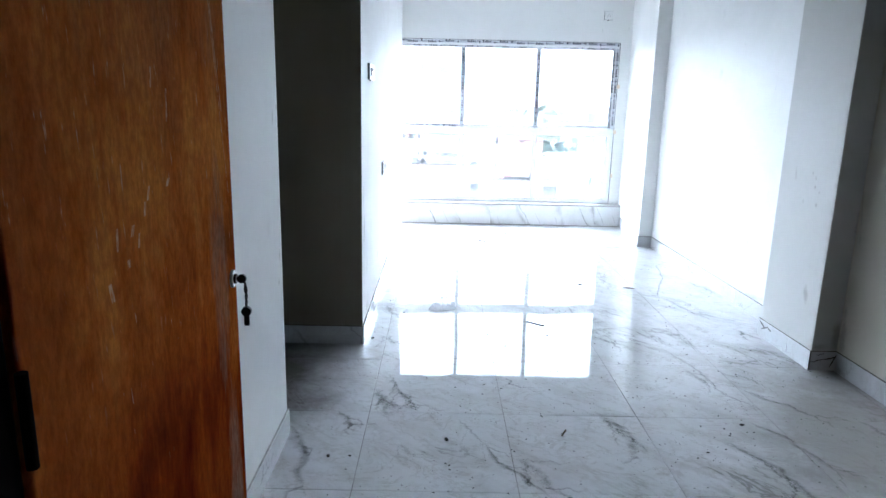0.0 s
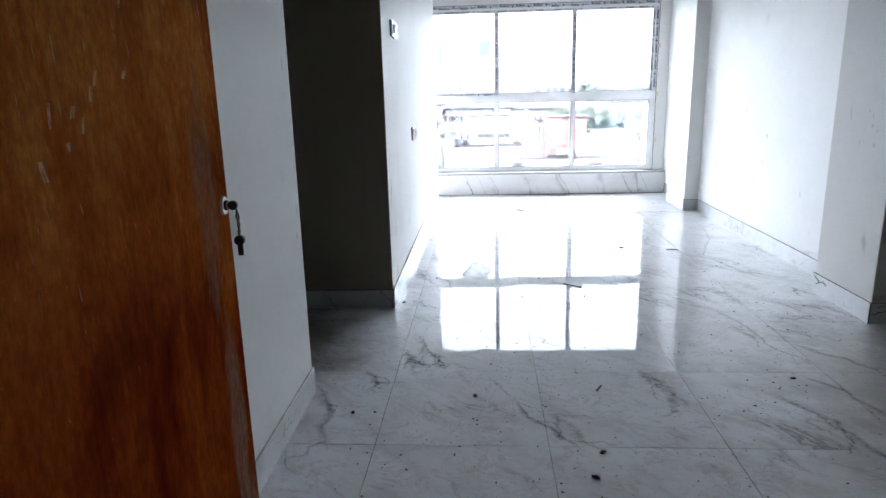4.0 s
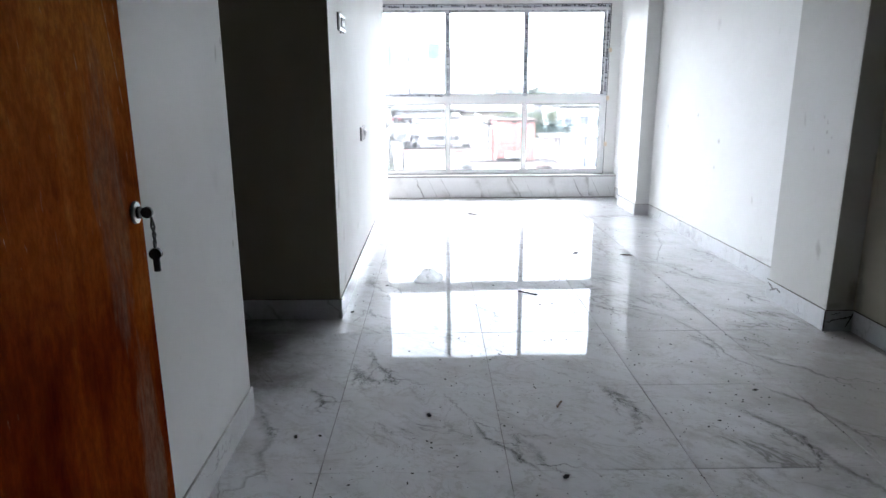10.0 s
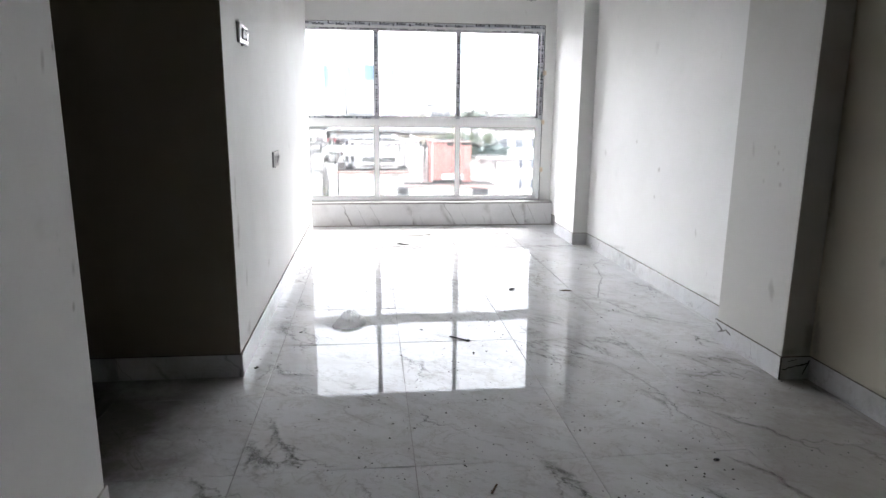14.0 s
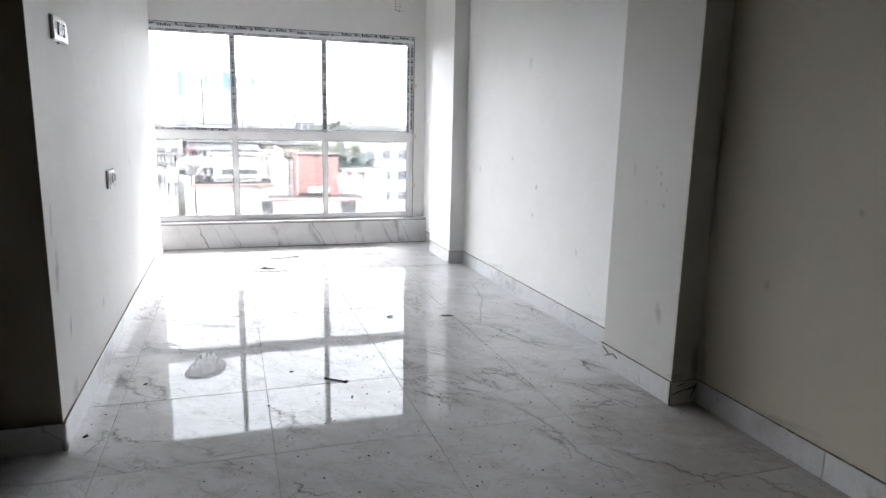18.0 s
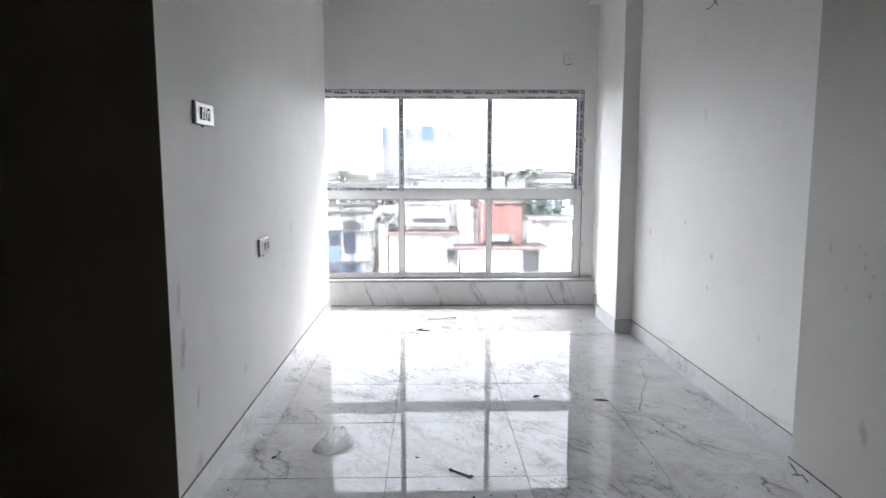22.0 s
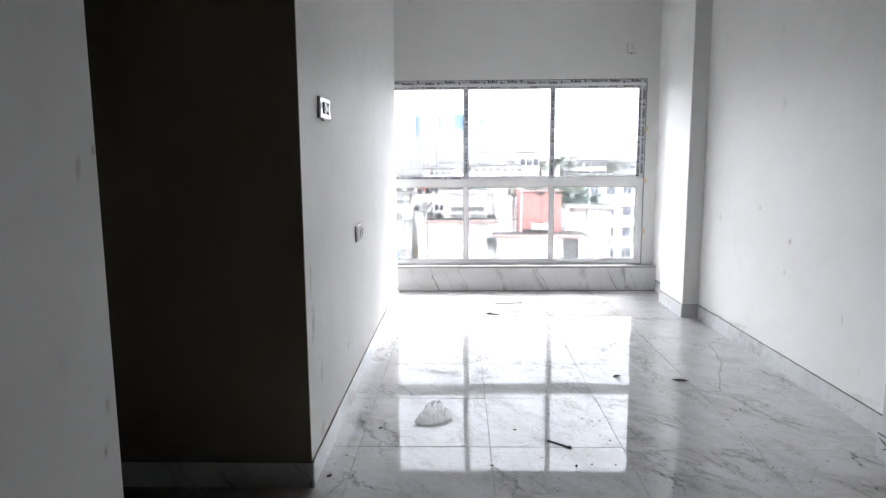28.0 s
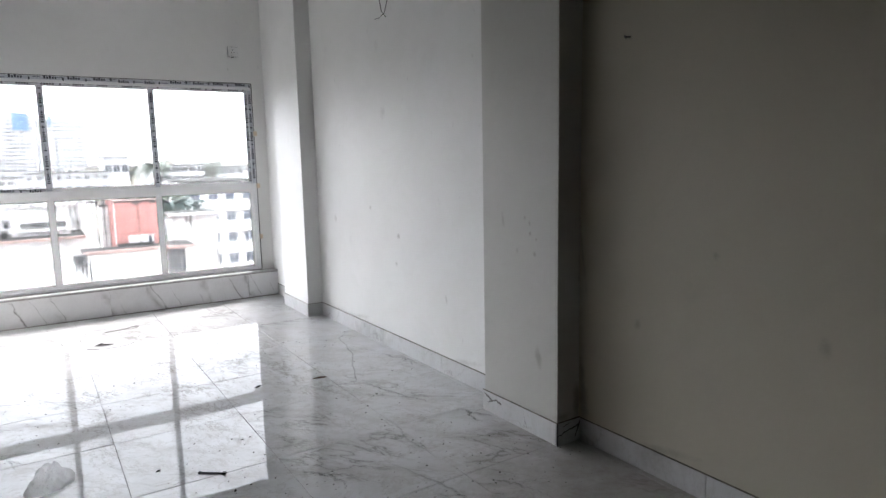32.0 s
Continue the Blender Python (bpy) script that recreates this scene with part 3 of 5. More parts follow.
def part(name, bm, material, parent=None, label="", smooth=False):
    ob = new(name, mesh_of(name, bm, material, smooth))
    ob.parent = parent
    return tagged(ob, label)


def thing(name, label, category, place=(0, 0, 0), group="", kind=""):
    ob = new(name)
    ob.empty_display_size = 0.05
    ob.matrix_basis = place if isinstance(place, Matrix) else Matrix.Translation(place)
    return tagged(ob, label, category, group, kind)


def setting(name, bm, material, label, category):
    return tagged(part(name, bm, material), label, category, "", "structure")


# ---- the shell ----
CEIL = 3.15
LEFT, RIGHT, NEARLEFT = -0.43, 2.135, -0.617
setting("wall_left", box_bm(-0.74, LEFT, 3.534, 7.15, -0.05, CEIL), M_WALL, "long white primed wall beside the window, scuffed low down", "wall")
# a thin dark skin carries the passage's shade round the white wall's end
setting("wall_passage_far", join_bm(box_bm(-2.6, -0.74, 3.53, 3.68, -0.05, CEIL), box_bm(-0.74, LEFT, 3.53, 3.534, -0.05, CEIL)), M_PASSAGE_SHADE, "plaster wall of the side passage, coloured dark for its shade", "wall")
setting("wall_passage_end", box_bm(-2.75, -2.6, 2.34, 3.68, -0.05, CEIL), M_UNSEEN_DARK, "unseen end wall of the side passage, coloured dark to cut bounced light", "wall")
setting("wall_passage_near", box_bm(-2.6, -0.80, 2.34, 2.49, -0.05, CEIL), M_UNSEEN_DARK, "unseen near wall of the side passage, coloured dark to cut bounced light", "wall")
setting("wall_left_near", box_bm(-0.80, NEARLEFT, 0.60, 2.49, -0.05, CEIL), M_WALL, "white primed wall behind the open door", "wall")
setting("wall_right_near", box_bm(RIGHT, 2.30, 0.60, 3.5, -0.05, CEIL), M_BEIGE, "beige wall coloured duller for the dim entrance end, smudged", "wall")
far = box_bm(RIGHT, 2.30, 3.5, 7.5, -0.05, CEIL)
for v in far.verts:  # the far stretch runs slightly out of true
    if v.co.x < 2.2 and v.co.y > 7:
        v.co.x -= 0.042
setting("wall_right", far, M_WALL, "long white primed wall with faint smudges", "wall")
setting("wall_bay_left", box_bm(-0.74, -0.61, 7.15, 7.5, -0.05, CEIL), M_WALL, "white side of the window recess", "wall")
setting("wall_bay_right", box_bm(2.08, RIGHT, 6.90, 7.5, -0.05, CEIL), M_WALL, "white side of the window recess", "wall")
pb = box_bm(1.999, RIGHT, 3.28, 3.82, -0.05, CEIL, 0.004)
for v in pb.verts:  # face turned slightly off the window, a shape added to shade it darker
    if v.co.x < 2.05 and v.co.y > 3.6:
        v.co.x -= 0.009
setting("column_pier", pb, M_PIER_COAT, "white plastered column standing proud of the wall", "column")
setting("column_pilaster", box_bm(1.976, RIGHT, 6.31, 6.90, -0.05, 2.86, 0.004), M_WALL, "white plastered column beside the window", "column")
setting("beam_cross", box_bm(LEFT, RIGHT, 6.30, 6.66, 2.86, CEIL, 0.004), M_WALL, "white plastered beam across the room", "beam")
setting("beam_bay_left", box_bm(-0.61, LEFT, 7.15, 7.5, 2.80, CEIL), M_WALL, "short white beam over the window recess", "beam")
setting("beam_bay_right", box_bm(1.98, 2.08, 6.90, 7.5, 2.82, CEIL), M_WALL, "short white beam over the window recess", "beam")
WX0, WX1, WZ0, WZ1, WY = -0.61, 1.965, 0.25, 2.045, 7.5
wb = box_bm(-0.74, 2.30, WY, 7.68, WZ1, 3.3)
box_bm(WX1, 2.30, WY, 7.68, WZ0, WZ1, bm=wb)
box_bm(-0.74, WX0, WY, 7.68, WZ0, WZ1, bm=wb)
box_bm(-0.74, 2.30, WY, 7.68, -0.3, WZ0 - 0.012, bm=wb)
setting("wall_window", wb, M_WALL, "white end wall with a wide window opening", "wall")
# entrance wall with the door opening, and the landing behind it, both unseen and coloured dark
DX0, DX1, DY0, DY1 = -0.455, 0.59, 0.46, 0.60
eb = box_bm(-1.35, DX0, DY0, DY1, -0.05, CEIL)
box_bm(DX1, 2.30, DY0, DY1, -0.05, CEIL, bm=eb)
box_bm(DX0, DX1, DY0, DY1, 2.12, CEIL, bm=eb)
setting("wall_entrance", eb, M_UNSEEN_DARK, "unseen wall round the entrance door, coloured dark to cut bounced light", "wall")
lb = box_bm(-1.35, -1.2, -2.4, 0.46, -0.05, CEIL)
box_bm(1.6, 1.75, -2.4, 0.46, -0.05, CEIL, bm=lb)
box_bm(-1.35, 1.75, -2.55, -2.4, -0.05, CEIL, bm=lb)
setting("wall_landing", lb, M_CORRIDOR, "unseen walls of the stair landing, coloured near black to keep the doorway dark", "wall")
# added near ceiling, out of view, set low to keep light off the floor
setting("ceiling", box_bm(-2.75, 2.30, -2.55, 3.6, 2.42, 3.3), M_UNSEEN_DARK, "unseen near ceiling, set low and dark to hold back light", "ceiling")
# out of view too; white, to lift the upper walls
setting("ceiling_room", box_bm(-0.74, 2.30, 3.6, 7.5, CEIL, 3.3), M_WALL, "white primed ceiling of the room", "ceiling")


# ---- skirting: marble strips with a dusty line along the top ----
def skirting(name, along, fixed, a, b, way, label, top=None):
    """A run of skirting tiles. along: the axis it runs on; fixed: the wall's face; way: the side it stands proud to."""
    run = thing(name, label, "skirting", kind="structure")
    t, h = 0.008, 0.105
    lo, hi = (fixed, fixed + way * t) if way > 0 else (fixed + way * t, fixed)
    n = max(1, round((b - a) / 0.6))
    step = (b - a) / n
    for k in range(n):
        s, e = a + k * step + 0.001, a + (k + 1) * step - 0.001
        lean = random.uniform(-0.0012, 0.0012)
        bm = box_bm(s, e, lo + lean, hi + lean, -0.004, h, 0.0015, segments=1) if along == "x" else box_bm(lo + lean, hi + lean, s, e, -0.004, h, 0.0015, segments=1)
        part("skirting_tile", bm, M_SKIRT, run)
    lo2, hi2 = (fixed, fixed + way * t * 0.75) if way > 0 else (fixed + way * t * 0.75, fixed)
    bm = box_bm(a, b, lo2, hi2, h, h + 0.0035) if along == "x" else box_bm(lo2, hi2, a, b, h, h + 0.0035)
    part("mortar_line", bm, top or M_MORTAR, run, "dusty gap above the strip" if top else "dark dusty gap above the strip")
    return run


SK = "grey-veined marble skirting with a dirty top edge"
skirting("baseboard_left", "y", LEFT, 3.518, 7.15, 1, SK)
skirting("baseboard_passage", "x", 3.53, -2.59, LEFT + 0.012, -1, SK)
skirting("baseboard_left_near", "y", NEARLEFT, 0.60, 2.502, 1, SK, M_GROUT)
skirting("baseboard_left_return", "x", 2.49, -2.59, NEARLEFT, 1, SK)
skirting("baseboard_right_near", "y", RIGHT, 0.60, 3.268, -1, SK)
pier_front = skirting("baseboard_pier_front", "x", 3.28, 1.992, RIGHT, -1, SK)
part("edge_gap", box_bm(1.9885, 1.9925, 3.2675, 3.2715, 0.0, 0.106), M_DIRT, pier_front, "dark gap at the corner")
for x0, z0, dx, dz, w in ((1.995, 0.045, 0.075, 0.022, 0.007), (2.06, 0.064, 0.07, 0.014, 0.010), (2.10, 0.02, 0.033, 0.075, 0.022), (2.02, 0.085, 0.05, 0.012, 0.005)):
    b = bmesh.new()
    edge = []
    for i in range(11):
        q = i / 10
        wob = 0.007 * noise.noise(Vector((q * 5, x0 * 9, z0)))
        th = w * (0.15 + math.sin(math.pi * q)) * (0.5 + abs(noise.noise(Vector((q * 7, x0 * 3, 3)))))
        edge.append((b.verts.new((x0 + dx * q, 3.2705, z0 + dz * q + wob + th * 0.5)), b.verts.new((x0 + dx * q, 3.2705, z0 + dz * q + wob - th * 0.5))))
        if i:
            b.faces.new((edge[i - 1][0], edge[i - 1][1], edge[i][1], edge[i][0]))
    part("crack", b, M_DIRT, pier_front, "black dirt in a crack of the strip")
pier_run = skirting("baseboard_pier", "y", 1.999, 3.28, 3.832, -1, "marble skirting with bold dark veins")
for y0, z0, dy, dz, w in ((3.81, 0.095, -0.07, -0.03, 0.016), (3.79, 0.05, -0.08, 0.035, 0.010), (3.72, 0.085, -0.05, -0.015, 0.014), (3.50, 0.10, -0.02, -0.085, 0.007)):
    b = bmesh.new()
    ring = []
    for i in range(9):
        q = i / 8
        wob = 0.014 * noise.noise(Vector((q * 4, y0 * 9, z0)))
        th = w * (0.15 + math.sin(math.pi * q)) * (0.6 + abs(noise.noise(Vector((q * 7, y0, 3)))))
        ring.append((b.verts.new((1.9888, y0 + dy * q + wob, z0 + dz * q + th * 0.5)), b.verts.new((1.9888, y0 + dy * q + wob, z0 + dz * q - th * 0.5))))
        if i:
            b.faces.new((ring[i - 1][0], ring[i - 1][1], ring[i][1], ring[i][0]))
    part("vein", b, M_MARK, pier_run, "dark marble vein")
pier_run.matrix_world = pose(1.999, 3.28, 0, 0, 0, 0.955) @ pose(-1.999, -3.28, 0)
run = skirting("baseboard_right", "y", RIGHT, 3.832, 6.298, -1, SK)
run.matrix_basis = pose(RIGHT, 3.6, 0, 0, 0, 0.62) @ Matrix.Translation((-RIGHT, -3.6, 0))
skirting("baseboard_pilaster_front", "x", 6.31, 1.968, RIGHT, -1, SK)
skirting("baseboard_pilaster", "y", 1.976, 6.31, 6.90, -1, SK)
skirting("baseboard_bay_right", "y", 2.08, 6.90, 7.388, -1, SK)

# ---- window sill: low wall faced with marble, with a marble ledge ----
sill = thing("window_sill", "low white marble ledge under the window with grey veins", "window sill", kind="structure")
part("core", box_bm(-0.61, 2.08, 7.402, 7.498, -0.05, 0.232), M_WALL, sill)
for s, e in ((-0.61, 0.585), (0.588, 1.785), (1.788, 2.08)):
    part("facing_tile", box_bm(s, e, 7.388, 7.400, 0.004, 0.228, 0.0012, segments=1), M_SILL, sill, "white marble facing with grey veins")
part("ledge", box_bm(-0.61, 2.08, 7.382, 7.66, 0.233, 0.248, 0.002, segments=1), M_LEDGE, sill, "marble ledge, coloured darker against the strong sky light")
part("mortar_line", box_bm(-0.61, 2.08, 7.392, 7.401, 0.2285, 0.2325), M_MORTAR, sill, "dark gap under the ledge")
part("dirt_line", box_bm(-0.44, 2.06, 7.379, 7.388, 0.0, 0.004), M_MORTAR, sill, "dark dirty line along the floor")

part("joint_line", box_bm(0.3, 2.07, 7.3835, 7.388, 0.0012, 0.0045), M_DIRT, sill, "dirt in the joint at the floor")
part("joint_line", box_bm(-0.6, 1.96, 7.47, 7.4995, 0.2485, 0.2525), M_GASKET, sill, "dark gap under the window frame")
# ---- window: white frame, six panes, printed protective film on the upper half ----
win = thing("window_1", "wide white window frame with printed protective film still on it", "window", (0, 0, 0), kind="structure")
FY0, FY1 = 7.515, 7.58


def member(name, x0, x1, z0, z1, y0=FY0, y1=FY1, mat=M_UPVC, label=""):
    return part(name, box_bm(x0, x1, y0, y1, z0, z1, 0.003), mat, win, label)


member("frame_head", -0.60, 1.962, 1.985, 2.041)
member("frame_foot", -0.60, 1.962, 0.249, 0.272)
member("frame_side", -0.60, -0.56, 0.272, 1.985)
member("frame_side", 1.922, 1.962, 0.272, 1.985)
member("transom", -0.56, 1.922, 1.038, 1.096, FY0 - 0.006)
UP = ((-0.56, 0.228), (0.228, 1.070), (1.070, 1.922))
LOW = ((-0.56, 0.225), (0.225, 1.070), (1.070, 1.922))


def sash(name, x0, x1, z0, z1, w, y, label, tape):
    """A sash: four rails, a dark gasket and a pane."""
    s = part(name, box_bm(x0, x1, y, y + 0.03, z0, z0 + w, 0.002), M_UPVC, win, label)
    for nm, b in (("top_rail", (x0, x1, z1 - w, z1)), ("side_rail", (x0, x0 + w, z0 + w, z1 - w)), ("side_rail", (x1 - w, x1, z0 + w, z1 - w))):
        part(nm, box_bm(b[0], b[1], y, y + 0.03, b[2], b[3], 0.002), M_UPVC, s)
    g = 0.004
    gb = box_bm(x0 + w, x1 - w, y + 0.008, y + 0.02, z0 + w, z0 + w + g)
    box_bm(x0 + w, x1 - w, y + 0.008, y + 0.02, z1 - w - g, z1 - w, bm=gb)
    box_bm(x0 + w, x0 + w + g, y + 0.008, y + 0.02, z0 + w, z1 - w, bm=gb)
    box_bm(x1 - w - g, x1 - w, y + 0.008, y + 0.02, z0 + w, z1 - w, bm=gb)
    part("gasket", gb, M_GASKET, s)
    pane = part("pane", box_bm(x0 + w, x1 - w, y + 0.012, y + 0.016, z0 + w, z1 - w), M_GLASS, s, "glass pane with a grey tint that dims the outdoors")
    # casts no shadow, so daylight comes in past the tint
    pane.visible_shadow = False
    return s


for x0, x1 in UP:
    sash("upper_sash", x0, x1, 1.096, 1.985, 0.021, FY0 + 0.012, "upper sash with grey-tinted glass", True)
for x0, x1 in LOW:
    sash("lower_sash", x0, x1, 0.272, 1.038, 0.024, FY0 + 0.008, "lower fixed light with grey-tinted glass", False)


def film(name, x0, x1, z0, z1, y, upright):
    """A strip of protective film with its print as dark bars."""
    t = part(name, box_bm(x0, x1, y, y + 0.0012, z0, z1), M_TAPE, win, "pale film with small dark print")
    n = max(2, round(max(x1 - x0, z1 - z0) / 0.19))
    for k in range(n):
        c = (k + random.uniform(0.35, 0.65)) / n
        length, high = random.uniform(0.085, 0.10), 0.024
        for part_at, ln, hh in ((0.0, length, high), (length * 0.9, 0.012, high * 0.9), (-length * 1.0, 0.055, 0.004)):
            word = part_at == 0.0
            if upright:
                z, x = z0 + c * (z1 - z0) + part_at, (x0 + x1) / 2
                if z - ln / 2 < z0 or z + ln / 2 > z1:
                    continue
                b = None
                for q in range(5 if word else 1):
                    c0, c1 = (z - ln / 2 + q * ln / 5, z - ln / 2 + (q + 0.68) * ln / 5) if word else (z - ln / 2, z + ln / 2)
                    up = hh * (1.0 if q in (0, 2) or not word else 0.66)
                    b = box_bm(x - up / 2, x + up / 2, y - 0.0008, y - 0.0001, c0, c1, bm=b)
            else:
                x, z = x0 + c * (x1 - x0) + part_at, (z0 + z1) / 2 + random.choice((-0.012, 0.012)) * (z1 - z0) / 0.056
                if x - ln / 2 < x0 or x + ln / 2 > x1:
                    continue
                b = None
                for q in range(5 if word else 1):
                    c0, c1 = (x - ln / 2 + q * ln / 5, x - ln / 2 + (q + 0.68) * ln / 5) if word else (x - ln / 2, x + ln / 2)
                    up = hh * (1.0 if q in (0, 2) or not word else 0.66)
                    b = box_bm(c0, c1, y - 0.0008, y - 0.0001, z - hh / 2, z - hh / 2 + up, bm=b)
            part("print_bar", b, M_INK, t)
    return t


film("film_head", -0.595, 1.955, 2.010, 2.038, FY0 - 0.0022, False)
film("film_head", -0.555, 1.915, 1.972, 2.006, FY0 + 0.0095, False)
film("film_side", 1.926, 1.958, 1.10, 1.98, FY0 - 0.0022, True)
film("film_side", 1.899, 1.921, 1.10, 1.98, FY0 + 0.0095, True)
film("film_mullion", 0.210, 0.247, 1.098, 1.968, FY0 + 0.0095, True)
film("film_mullion", 1.052, 1.089, 1.098, 1.968, FY0 + 0.0095, True)
film("film_transom", -0.555, 0.205, 1.100, 1.122, FY0 + 0.0095, False)
part("latch_dot", box_bm(1.905, 1.915, FY0 + 0.004, FY0 + 0.009, 1.52, 1.535, 0.002), M_BLACK, win)
part("gap_line", box_bm(-0.605, 1.9645, 7.502, 7.514, 2.0412, 2.0448), M_GASKET, win, "dark gap above the frame")
part("gap_line", box_bm(1.9622, 1.9648, 7.503, 7.514, 0.252, 2.041), M_GASKET, win, "dark gap beside the frame")
for z in (1.574, 1.073, 0.576):
    w = part("wedge", box_bm(1.958, 1.985, 7.482, 7.512, z - 0.022, z + 0.022, 0.004), M_CLIP, win, "small pale wooden fixing wedge")


# ---- switches and sockets ----
def switch_plate(name, label, place, width, height, mods, category):
    """A modular plate built to face -y: rim, plate, and the modules in it."""
    s = thing(name, label, category, place)
    part("back_box", box_bm(-width / 2 - 0.002, width / 2 + 0.002, -0.008, 0.0, -height / 2 - 0.002, height / 2 + 0.002, 0.002), M_PLATE_EDGE, s, "grey rim")
    part("plate", box_bm(-width / 2, width / 2, -0.015, -0.0075, -height / 2, height / 2, 0.003), M_PLATE, s)
    for kind, x, w, h in mods:
        if kind == "rocker":
            m = part("rocker", box_bm(x - w / 2, x + w / 2, -0.021, -0.0135, -h / 2, h / 2, 0.003), M_ROCKER, s, "dark grey rocker")
            part("tip", box_bm(x - w / 2 + 0.003, x + w / 2 - 0.003, -0.024, -0.0205, 0.004, h / 2 - 0.003, 0.001), M_PLATE, m)
        elif kind == "white":
            part("rocker", box_bm(x - w / 2, x + w / 2, -0.019, -0.0135, -h / 2, h / 2, 0.003), M_PLATE, s, "white rocker")
            part("groove", box_bm(x - w / 2 - 0.002, x + w / 2 + 0.002, -0.0158, -0.0148, -h / 2 - 0.002, h / 2 + 0.002), M_ROCKER, s)
        elif kind == "holes":
            for dx, dz, r in ((0, 0.014, 0.0048), (-0.011, -0.008, 0.004), (0.011, -0.008, 0.004)):
                part("pin_hole", rod_bm((x + dx, -0.0158, dz), (x + dx, -0.0145, dz), r, r, 12), M_BLACK, s)
    part("dirt_gap", box_bm(-0.012, 0.008, -0.006, 0.0, -height / 2 - 0.008, -height / 2), M_DIRT, s, "dark gap in the plaster")
    return s


switch_plate("switch_board", "white switch board with dark rockers on the wall", pose(LEFT, 3.952, 1.523, 0, 0, 90), 0.21, 0.087,
             [("rocker", -0.045, 0.022, 0.05), ("rocker", -0.018, 0.022, 0.05), ("rocker", 0.012, 0.026, 0.034), ("rocker", 0.042, 0.022, 0.05)], "switch")
switch_plate("switch_board", "small white board with two switches low on the wall", pose(LEFT, 4.83, 0.882, 0, 0, 90), 0.19, 0.09,
             [("white", -0.042, 0.03, 0.055), ("rocker", -0.012, 0.012, 0.04), ("white", 0.03, 0.03, 0.055), ("rocker", 0.058, 0.012, 0.04)], "switch")
switch_plate("wall_socket", "white three-pin socket above the window", pose(1.806, WY, 2.327), 0.088, 0.088, [("holes", 0, 0, 0)], "socket")

# ---- loose wires ----
wires = thing("hanging_wires", "loose dark wires hanging out of a hole in the wall", "wires", (RIGHT - 0.016, 5.03, 2.56))
part("hole", rod_bm((-0.002, 0, 0), (0.02, 0, 0), 0.028, 0.028, 14), M_BLACK, wires, "black hole")
part("wire", tube_bm([(0.0, 0, 0), (-0.03, 0.004, -0.015), (-0.04, 0.0, -0.07), (-0.03, 0.03, -0.15), (-0.02, 0.05, -0.22), (-0.015, 0.03, -0.30), (-0.012, -0.02, -0.345)], 0.0028), M_BLACK, wires)
part("wire", tube_bm([(0.0, 0, 0), (-0.025, -0.01, -0.02), (-0.03, -0.02, -0.09), (-0.028, -0.055, -0.16), (-0.02, -0.06, -0.25), (-0.02, -0.02, -0.32), (-0.02, 0.06, -0.34), (-0.02, 0.12, -0.335)], 0.0022), M_BLACK, wires)
nub = thing("wire_end", "short dark wire end sticking out of the wall", "wires", (RIGHT, 3.04, 1.776))
part("wire", tube_bm([(0.0, 0, 0), (-0.02, -0.01, 0.004), (-0.03, -0.03, -0.002), (-0.032, -0.05, -0.006)], 0.0035), M_BLACK, nub)

# ---- entrance door, open, with its frame ----
frame_ob = thing("door_frame", "dark stained wooden door frame", "door frame", kind="structure")
part("jamb", box_bm(DX0, -0.408, 0.455, 0.605, 0.0, 2.06, 0.004), M_FRAME, frame_ob)
part("jamb", box_bm(0.534, DX1, 0.455, 0.605, 0.0, 2.06, 0.004), M_FRAME, frame_ob)
part("head", box_bm(DX0, DX1, 0.455, 0.605, 2.06, 2.12, 0.004), M_FRAME, frame_ob)
part("stop_strip", box_bm(0.525, 0.541, 0.6055, 0.612, 0.0, 2.06, 0.002), M_STRIP, frame_ob, "pale unpainted strip")
sb = box_bm(0.496, 0.5335, 0.560, 0.604, 0.875, 0.985, 0.010)
part("strike_box", sb, M_FRAME, frame_ob, "black rim-lock keeper")
part("strike_plate", box_bm(0.5305, 0.5338, 0.548, 0.600, 0.84, 1.03, 0.001), M_FRAME, frame_ob)

ax, ay, bx, by = -0.404, 0.612, -0.467, 1.459
turn_door = math.degrees(math.atan2(by - ay, bx - ax))
door = thing("entrance_door", "open reddish-brown varnished wooden door, worn and scratched", "door", pose(ax, ay, 0.0, 0, 0, turn_door))
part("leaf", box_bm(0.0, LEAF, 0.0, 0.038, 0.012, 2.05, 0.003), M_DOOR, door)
LX = LEAF - 0.036
rose = part("lock_rose", rod_bm((LX, -0.005, 0.966), (LX, 0.004, 0.966), 0.019, 0.021, 28), M_CHROME, door, "round chrome lock rose")
part("lock_barrel", rod_bm((LX, -0.010, 0.966), (LX, -0.004, 0.966), 0.011, 0.011, 16), M_IRON, rose)
kb = box_bm(LX - 0.0015, LX + 0.0015, -0.016, -0.009, 0.963, 0.969)
rod_bm((LX - 0.004, -0.021, 0.966), (LX + 0.004, -0.021, 0.966), 0.010, 0.010, 18, kb)
part("key", kb, M_BLACK, door, "black-headed key in the lock")
part("key_loop", tube_bm([(LX, -0.027, 0.958), (LX + 0.003, -0.030, 0.940), (LX - 0.003, -0.028, 0.925), (LX + 0.003, -0.029, 0.911), (LX, -0.028, 0.899)], 0.0022), M_BLACK, door, "thin dark cord")
part("key_loop", tube_bm([(LX, -0.028, 0.957), (LX - 0.004, -0.027, 0.940), (LX + 0.003, -0.030, 0.925), (LX - 0.003, -0.028, 0.911), (LX, -0.028, 0.899)], 0.0022), M_BLACK, door, "thin dark cord")
fb = rod_bm((LX - 0.005, -0.028, 0.890), (LX + 0.005, -0.028, 0.890), 0.011, 0.011, 18)
